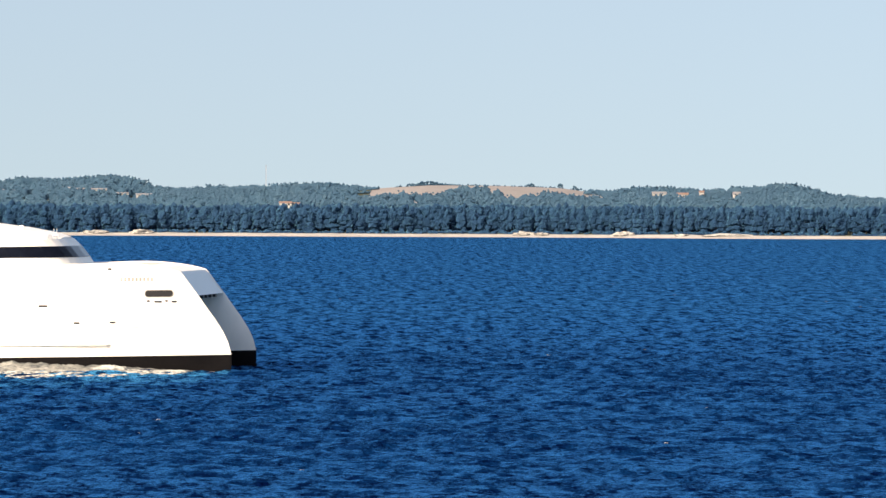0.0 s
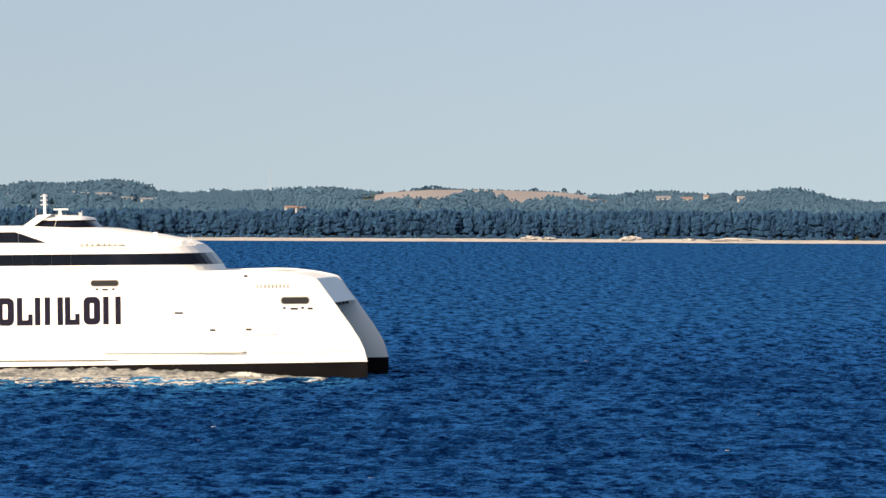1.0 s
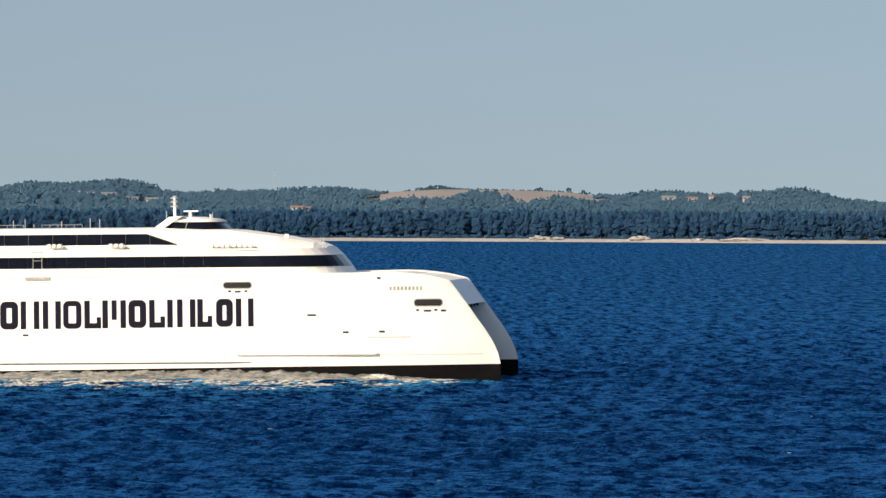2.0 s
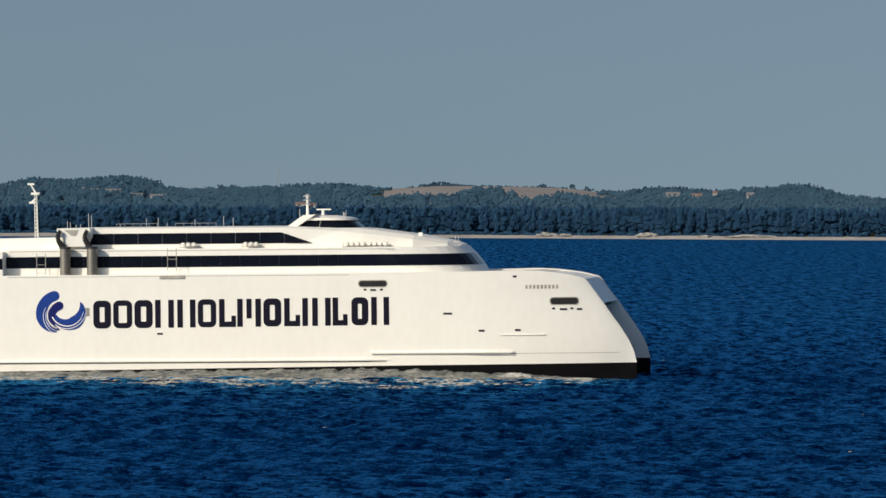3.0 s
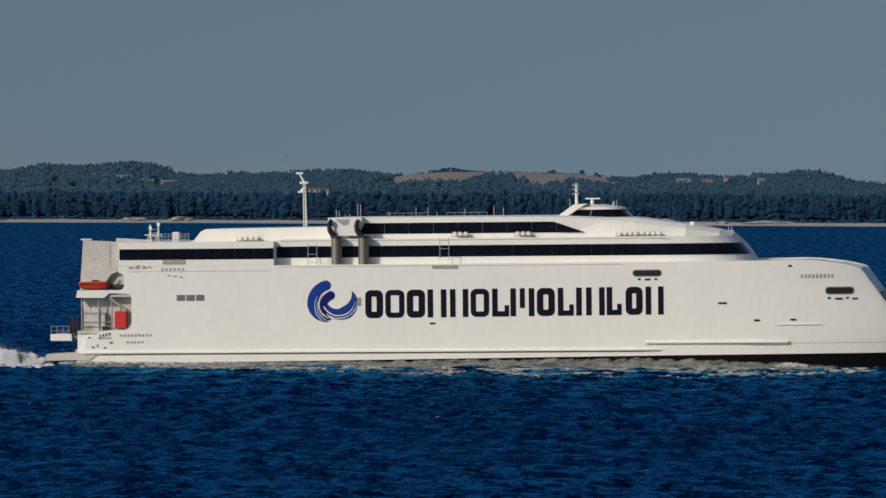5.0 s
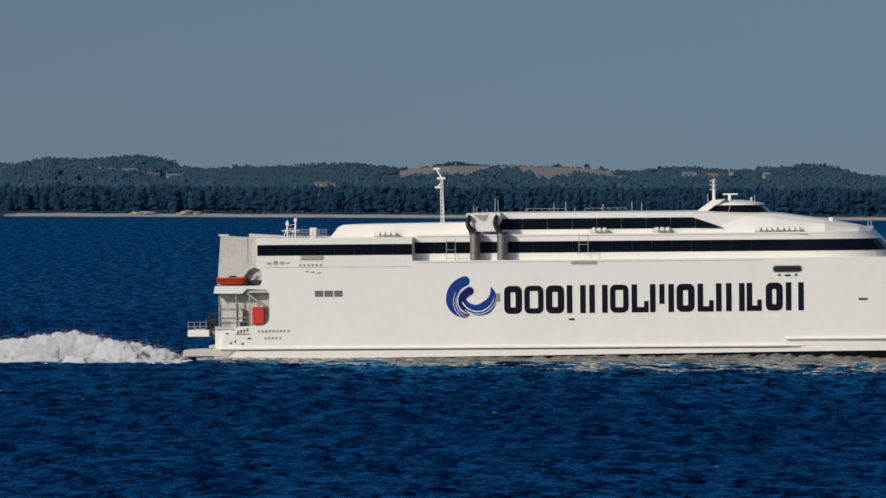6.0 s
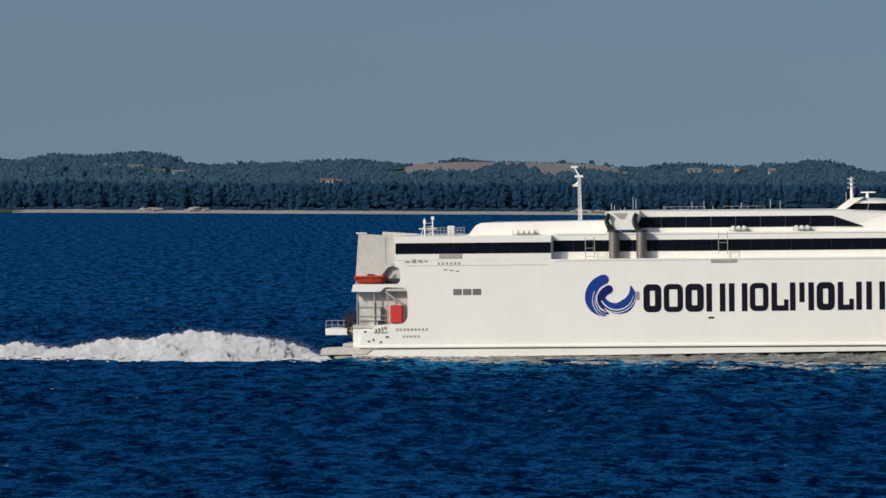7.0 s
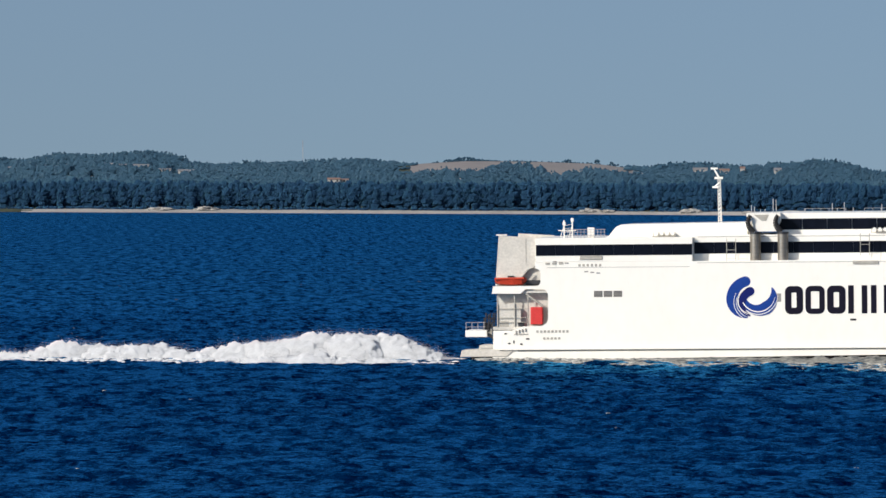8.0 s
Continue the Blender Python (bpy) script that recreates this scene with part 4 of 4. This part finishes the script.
def swoosh(cx, cz, r, a0, a1, w0, w1, w2, n=22):
    """A round-headed stroke along an arc, widths at head, middle and tail."""
    out, inn = [], []
    for i in range(n + 1):
        u = i / n
        a = radians(a0 + (a1 - a0) * u)
        w = (w0 + (w1 - w0) * u * 2 if u < 0.5 else w1 + (w2 - w1) * (u * 2 - 1) ** 1.5) / 2
        out.append((cx + (r + w) * math.cos(a), cz + (r + w) * math.sin(a)))
        inn.append((cx + (r - w) * math.cos(a), cz + (r - w) * math.sin(a)))
    a, side = radians(a0), (-1 if a1 > a0 else 1)
    head = []
    for i in range(1, 8):
        b = math.pi * i / 8
        rr, t = math.cos(b) * w0 / 2, math.sin(b) * w0 / 2 * side
        head.append((cx + (r - rr) * math.cos(a) - t * math.sin(a), cz + (r - rr) * math.sin(a) + t * math.cos(a)))
    return out + inn[::-1] + head


part("emblem_swirl", prism(swoosh(-77.0, 9.4, 2.41, 105, 262, 1.35, 1.55, 0.3), -0.03, 0.05), M_BLUE, ferry, "blue crescent of the emblem")
part("emblem_swirl", prism(swoosh(-76.35, 8.8, 1.75, 112, 248, 1.15, 0.95, 0.2), -0.05, 0.05), M_DBLUE, ferry, "deep blue crescent of the emblem")
part("emblem_swirl", prism(swoosh(-75.95, 9.95, 2.05, 212, 388, 0.9, 1.75, 0.1), -0.045, 0.05), M_BLUE, ferry, "blue crescent of the emblem")
for w, r0, a0, a1 in ((0.14, 2.25, 208, 352), (0.10, 2.6, 232, 365)):
    part("emblem_line", prism(swoosh(-75.95, 9.95, r0, a0, a1, w, w, 0.03), -0.06, 0.05), M_HULL, ferry, "thin white line in the emblem")
part("emblem_line", prism(swoosh(-76.9, 9.2, 1.75, 135, 262, 0.08, 0.14, 0.06), -0.06, 0.05), M_HULL, ferry, "thin white line in the emblem")
for dr, a0, a1, w in ((0.32, 150, 258, 0.09), (0.0, 160, 256, 0.08), (-0.3, 172, 252, 0.07)):
    part("emblem_line", prism(swoosh(-76.75, 9.0, 2.1 + dr, a0, a1, w * 0.5, w, 0.03), -0.06, 0.05), M_HULL, ferry, "thin white line in the emblem")
part("access_panel", box(-73.9, -72.9, -0.02, 0.05, 9.0, 10.1), M_LINE, ferry)

# rescue boat on the mooring deck
boat = new("rescue_boat")
bm = bmesh.new()
rings = []
for x, hw, zb, zt in ((-111.0, 0.5, 0.35, 1.0), (-110.4, 0.8, 0.1, 0.95), (-108.5, 0.9, 0.0, 0.9), (-107.4, 0.75, 0.1, 0.95), (-106.8, 0.1, 0.6, 1.05)):
    rings.append([bm.verts.new((x + 109, y, z)) for y, z in ((-hw, zt), (-hw * 0.8, zb + 0.2), (0, zb), (hw * 0.8, zb + 0.2), (hw, zt))])
for a, b in zip(rings, rings[1:]):
    for i in range(5):
        bm.faces.new((a[i], a[(i + 1) % 5], b[(i + 1) % 5], b[i]))
bm.faces.new(rings[0])
bm.faces.new(rings[-1][::-1])
part("boat_hull", bm, M_ORANGE, boat)
bm = bmesh.new()
add_rod(bm, (-2.0, -0.8, 0.95), (1.9, -0.75, 1.0), 0.16)
add_rod(bm, (-2.0, 0.8, 0.95), (1.9, 0.75, 1.0), 0.16)
part("fender_tube", bm, M_ORANGE, boat)
bm = bmesh.new()
add_box(bm, -0.3, 0.5, -0.35, 0.35, 0.9, 1.35)
add_rod(bm, (-0.1, 0.9, -0.4), (0.8, 0.9, 2.2), 0.14, n=6)
part("boat_cradle", bm, M_DARK, boat)
tagged(boat, "small open orange rescue boat in its stern cradle", "boat")
BOAT = pose(-109, 0.75, 11.35)

# ---- white water ----
def foam_mesh(name, seed, top):
    """A cauliflower mass of white water with a ragged haze of drops over it."""
    r = random.Random(seed)
    bm = bmesh.new()
    bmesh.ops.create_icosphere(bm, subdivisions=5, radius=1.0)
    off = Vector((seed * 1.7, 0, 0))
    vs = []
    for v in bm.verts:
        p = Vector(v.co)
        q = Vector((p.x * 6.0, p.y * 2.4, p.z * top))
        tuft = max(0.0, p.z)
        k = 0.94 + 0.13 * noise.noise(q * 0.3 + off) + 0.05 * noise.noise(q * 0.9 + off) + 0.036 * noise.noise(Vector((q.x * 2.2, q.y * 2.2, q.z * 1.0)) + off) + 0.016 * noise.noise(q * 5 + off)
        k += tuft * (0.12 * noise.noise(Vector((q.x * 1.4 + q.z * 0.5, q.y * 1.4, q.z * 0.3)) + off) + 0.09 * noise.noise(Vector((q.x * 3.4 + q.z, q.y * 3.4, q.z * 0.7)) + off))
        vs.append(q * k)
    fs = [tuple(v.index for v in f.verts) for f in bm.faces]
    bm.free()
    c = Clumps()
    c.v, c.f, c.n = [np.array(vs)], fs, len(vs)
    # drops that thin out upwards
    for k in range(3000):
        a, e = r.random() * 6.283, math.asin(r.uniform(0.1, 1.0))
        puff = 1 + 0.16 * noise.noise((math.cos(a) * 4, math.sin(a) * 4, e * 3 + seed))
        lift = 0.92 + min(0.3, r.expovariate(14)) * puff
        c.drop((5.9 * math.cos(a) * math.cos(e) * lift, 2.35 * math.sin(a) * math.cos(e) * lift, top * math.sin(e) * lift * puff), r.uniform(0.012, 0.055) * (1.9 - 0.9 * lift))
    return c.mesh(name, M_FOAM, True)


PLUMES = [foam_mesh("spray", 20 + k, 3.55 + 0.3 * math.sin(k * 2.3)) for k in range(6)]


def track(t):
    """Metres run at time t, carried on before and after the clip."""
    if t <= 0:
        return RUN[0][1] + 12.3 * t
    return interp(RUN, t)


def on_course(run, x, y, z=0.0, turn=0.0):
    return pose((run + x) * CO - y * SI, ABEAM + (run + x) * SI + y * CO, z, 0, 0, HEADING + turn)


HEIGHT = [(-6, -5.3), (1, -4.1), (4, -2.9), (7, -1.6), (10, -0.6), (13, -0.1), (20, -0.15), (26, -0.7), (31, -1.5), (38, -2.3), (46, -1.6), (54, -1.5), (62, -2.6), (75, -3.1), (120, -3.6)]
spray = []
rs = random.Random(3)
for y, n, gap in ((0.8, 28, 2.9), (-13.0, 19, 4.2)):
    for k in range(n):
        s0 = -112.0 + k * gap + rs.uniform(-0.6, 0.6)
        ob = new("spray_cloud", PLUMES[rs.randrange(6)])
        tagged(ob, "ragged cloud of white spray thrown up by the water jets", "spray", group="spray behind the stern")
        spray.append((ob, s0, y + rs.uniform(-0.9, 0.9), rs.uniform(-0.3, 0.25) - (2.2 if y < 0 else 0), rs.choice((0, 180)) + rs.uniform(-25, 25)))


def wash_mesh():
    r = random.Random(9)
    c = Clumps()
    for k in range(10500):
        x = -r.random() ** 0.85 * 108 - 2
        # outer foam is added where the pale hull would reflect in the water
        w = interp([(-110, 8), (-75, 22), (-50, 42.0), (-25, 44.0), (-10, 24.0), (-1, 1.0)], x)
        y = -r.random() ** 1.5 * w + (1.2 if x > -14 else 0.1)
        s = r.uniform(0.12, 0.46) * (1.0 if x > -60 else 0.7) * (1 + y / 70)
        if noise.noise((x * 0.16, y * 0.12, 0)) + 0.5 * noise.noise((x * 0.5, y * 0.3, 4)) < -0.05 - y * 0.006 * (1 if y < 0 else 0):
            continue
        c.add((x, y, r.uniform(0.0, 0.22)), (s * 2.2, s * 1.0, s * 0.32), k, r.uniform(-.3, .3))
    # foam pressed against the side, thickening aft of the bow wave
    for k in range(1500):
        x = -33 - 80 * r.random()
        s = r.uniform(0.15, 0.4)
        c.add((x, r.uniform(-1.6, -0.2), r.uniform(0.0, 0.34)), (s * 2.4, s, s * 0.6), k, r.uniform(-.2, .2))
    for k in range(420):
        x = r.gauss(-15.5, 2.8)
        s = r.uniform(0.15, 0.4)
        c.add((x, r.uniform(-1.8, 0.2), 0.75 * math.exp(-((x + 15.5) / 3) ** 2) * r.random()), (s * 1.8, s, s * 0.7), k, 0)
    return c.mesh("bow_wash", M_WASH, True)


def wave_mesh():
    """The bank of aerated water along the side, spreading into patches that imitate the hull's reflection."""
    v, f = [], []
    n, m = 300, 26
    for i in range(n + 1):
        x = -2.0 - 110.0 * i / n
        h = interp([(-112, 0.25), (-80, 0.7), (-60, 1.0), (-36, 1.4), (-28, 1.25), (-20, 0.85), (-16, 0.9), (-12, 0.5), (-2, 0.05)], x)
        reach = interp([(-112, 9), (-80, 20), (-45, 38), (-20, 32), (-8, 14), (-2, 4)], x)
        y0 = 0.3 + max(0.0, x + 20) * 0.09
        for j in range(m + 1):
            u = (j / m) ** 1.7
            y = y0 - 0.3 * u - reach * u
            d = (y0 - y) / 7.5
            ripple = 0.16 * noise.noise((x * 0.7, d * 3, 2)) + 0.09 * noise.noise((x * 2.1, d * 6, 5))
            patch = 0.30 * noise.noise((x * 0.28, y * 0.22, 8)) + 0.16 * noise.noise((x * 0.9, y * 0.5, 3))
            v.append((x, y, h * max(0.0, 1 - d) ** 1.6 * (1 + ripple * 1.6) + ripple * 0.7 * min(1, h) + patch * min(1, d) + 0.06 * min(1, d) - 0.24 * u))
    for i in range(n):
        for j in range(m):
            a = i * (m + 1) + j
            f.append((a, a + 1, a + m + 2, a + m + 1))
    return mesh_of("bow_wave", np.array(v), f, M_AERATED_REFLECTION, True)


bow_wave = tagged(new("bow_wave", wave_mesh()), "low grey bank of aerated water along the ferry's side, with the hull's reflection painted in", "wave", kind="stuff")
wash = tagged(new("bow_wash", wash_mesh()), "low streaks of foam sliding along the hull, spread wide to imitate its pale reflection", "foam", kind="stuff")


def jet_mesh():
    r = random.Random(14)
    c = Clumps()
    for k in range(1500):
        u = r.random()
        x = -115.2 - u * 9
        z = 0.2 + 1.5 * u * u * r.uniform(0.2, 1.0)
        s = 0.06 + 0.13 * u * r.random()
        c.add((x, 3.0 + r.gauss(0, 0.7), z), (s * 1.6, s, s * 0.8), k, 0)
    return c.mesh("jet_stream", M_FOAM, True)


def skirt_mesh():
    r = random.Random(31)
    c = Clumps()
    for k in range(1500):
        x = -30 - 88 * r.random()
        y = -3.0 - abs(r.gauss(0, 6.0))
        s = r.uniform(0.1, 0.45) * math.exp(y * 0.05)
        c.add((x, y, r.uniform(-0.1, 0.2)), (s * 2.2, s * 1.2, s * 0.6), k, r.uniform(-.3, .3))
    return c.mesh("wake_foam", M_FOAM, True)


def whitecap_mesh():
    r = random.Random(77)
    c = Clumps()
    for k in range(45):
        y = 480 + 1100 * r.random() ** 1.4
        x = -30 + r.uniform(-0.1, 0.1) * y
        if abs(y - ABEAM) < 70:
            continue
        for q in range(2):
            w = r.uniform(0.07, 0.19)
            c.add((x + r.uniform(-0.2, 0.2), y + r.uniform(-0.2, 0.2), 0.15), (w * 1.5, w * 0.6, w * 0.22), k + q, 0)
    return c.mesh("whitecap", M_WASH, True)


tagged(new("whitecap", whitecap_mesh()), "scattered small whitecaps on the wind waves", "foam", kind="stuff")
wake = tagged(new("wake_foam", skirt_mesh()), "low broken foam along the edge of the wake", "foam", kind="stuff")
jets = tagged(new("jet_stream", jet_mesh()), "white water-jet stream leaving the stern", "spray", kind="stuff")


def motions():
    walk(ferry, [(t, on_course(s, 0, 0) @ pose(0, 0, 0, 0, -TRIM, 0)) for t, s in RUN])
    walk(boat, [(t, on_course(s, 0, 0) @ pose(0, 0, 0, 0, -TRIM, 0) @ BOAT) for t, s in RUN])
    walk(wash, [(t, on_course(s, 0, 0)) for t, s in RUN])
    walk(bow_wave, [(t, on_course(s, 0, 0)) for t, s in RUN])
    walk(jets, [(t, on_course(s, 0, 0)) for t, s in RUN])
    # its front edge keeps just behind the stern
    walk(wake, [(t, on_course(s - 84.0, 0, 0)) for t, s in RUN])
    for ob, s0, y, lift, turn in spray:
        rows = []
        for k in range(33):
            t = k * 0.25
            d = track(t) - 114.0 - s0
            rows.append((t, on_course(s0, 0, y, interp(HEIGHT, d) + (lift if d > 4 else 0), turn)))
        walk(ob, rows)


motions()
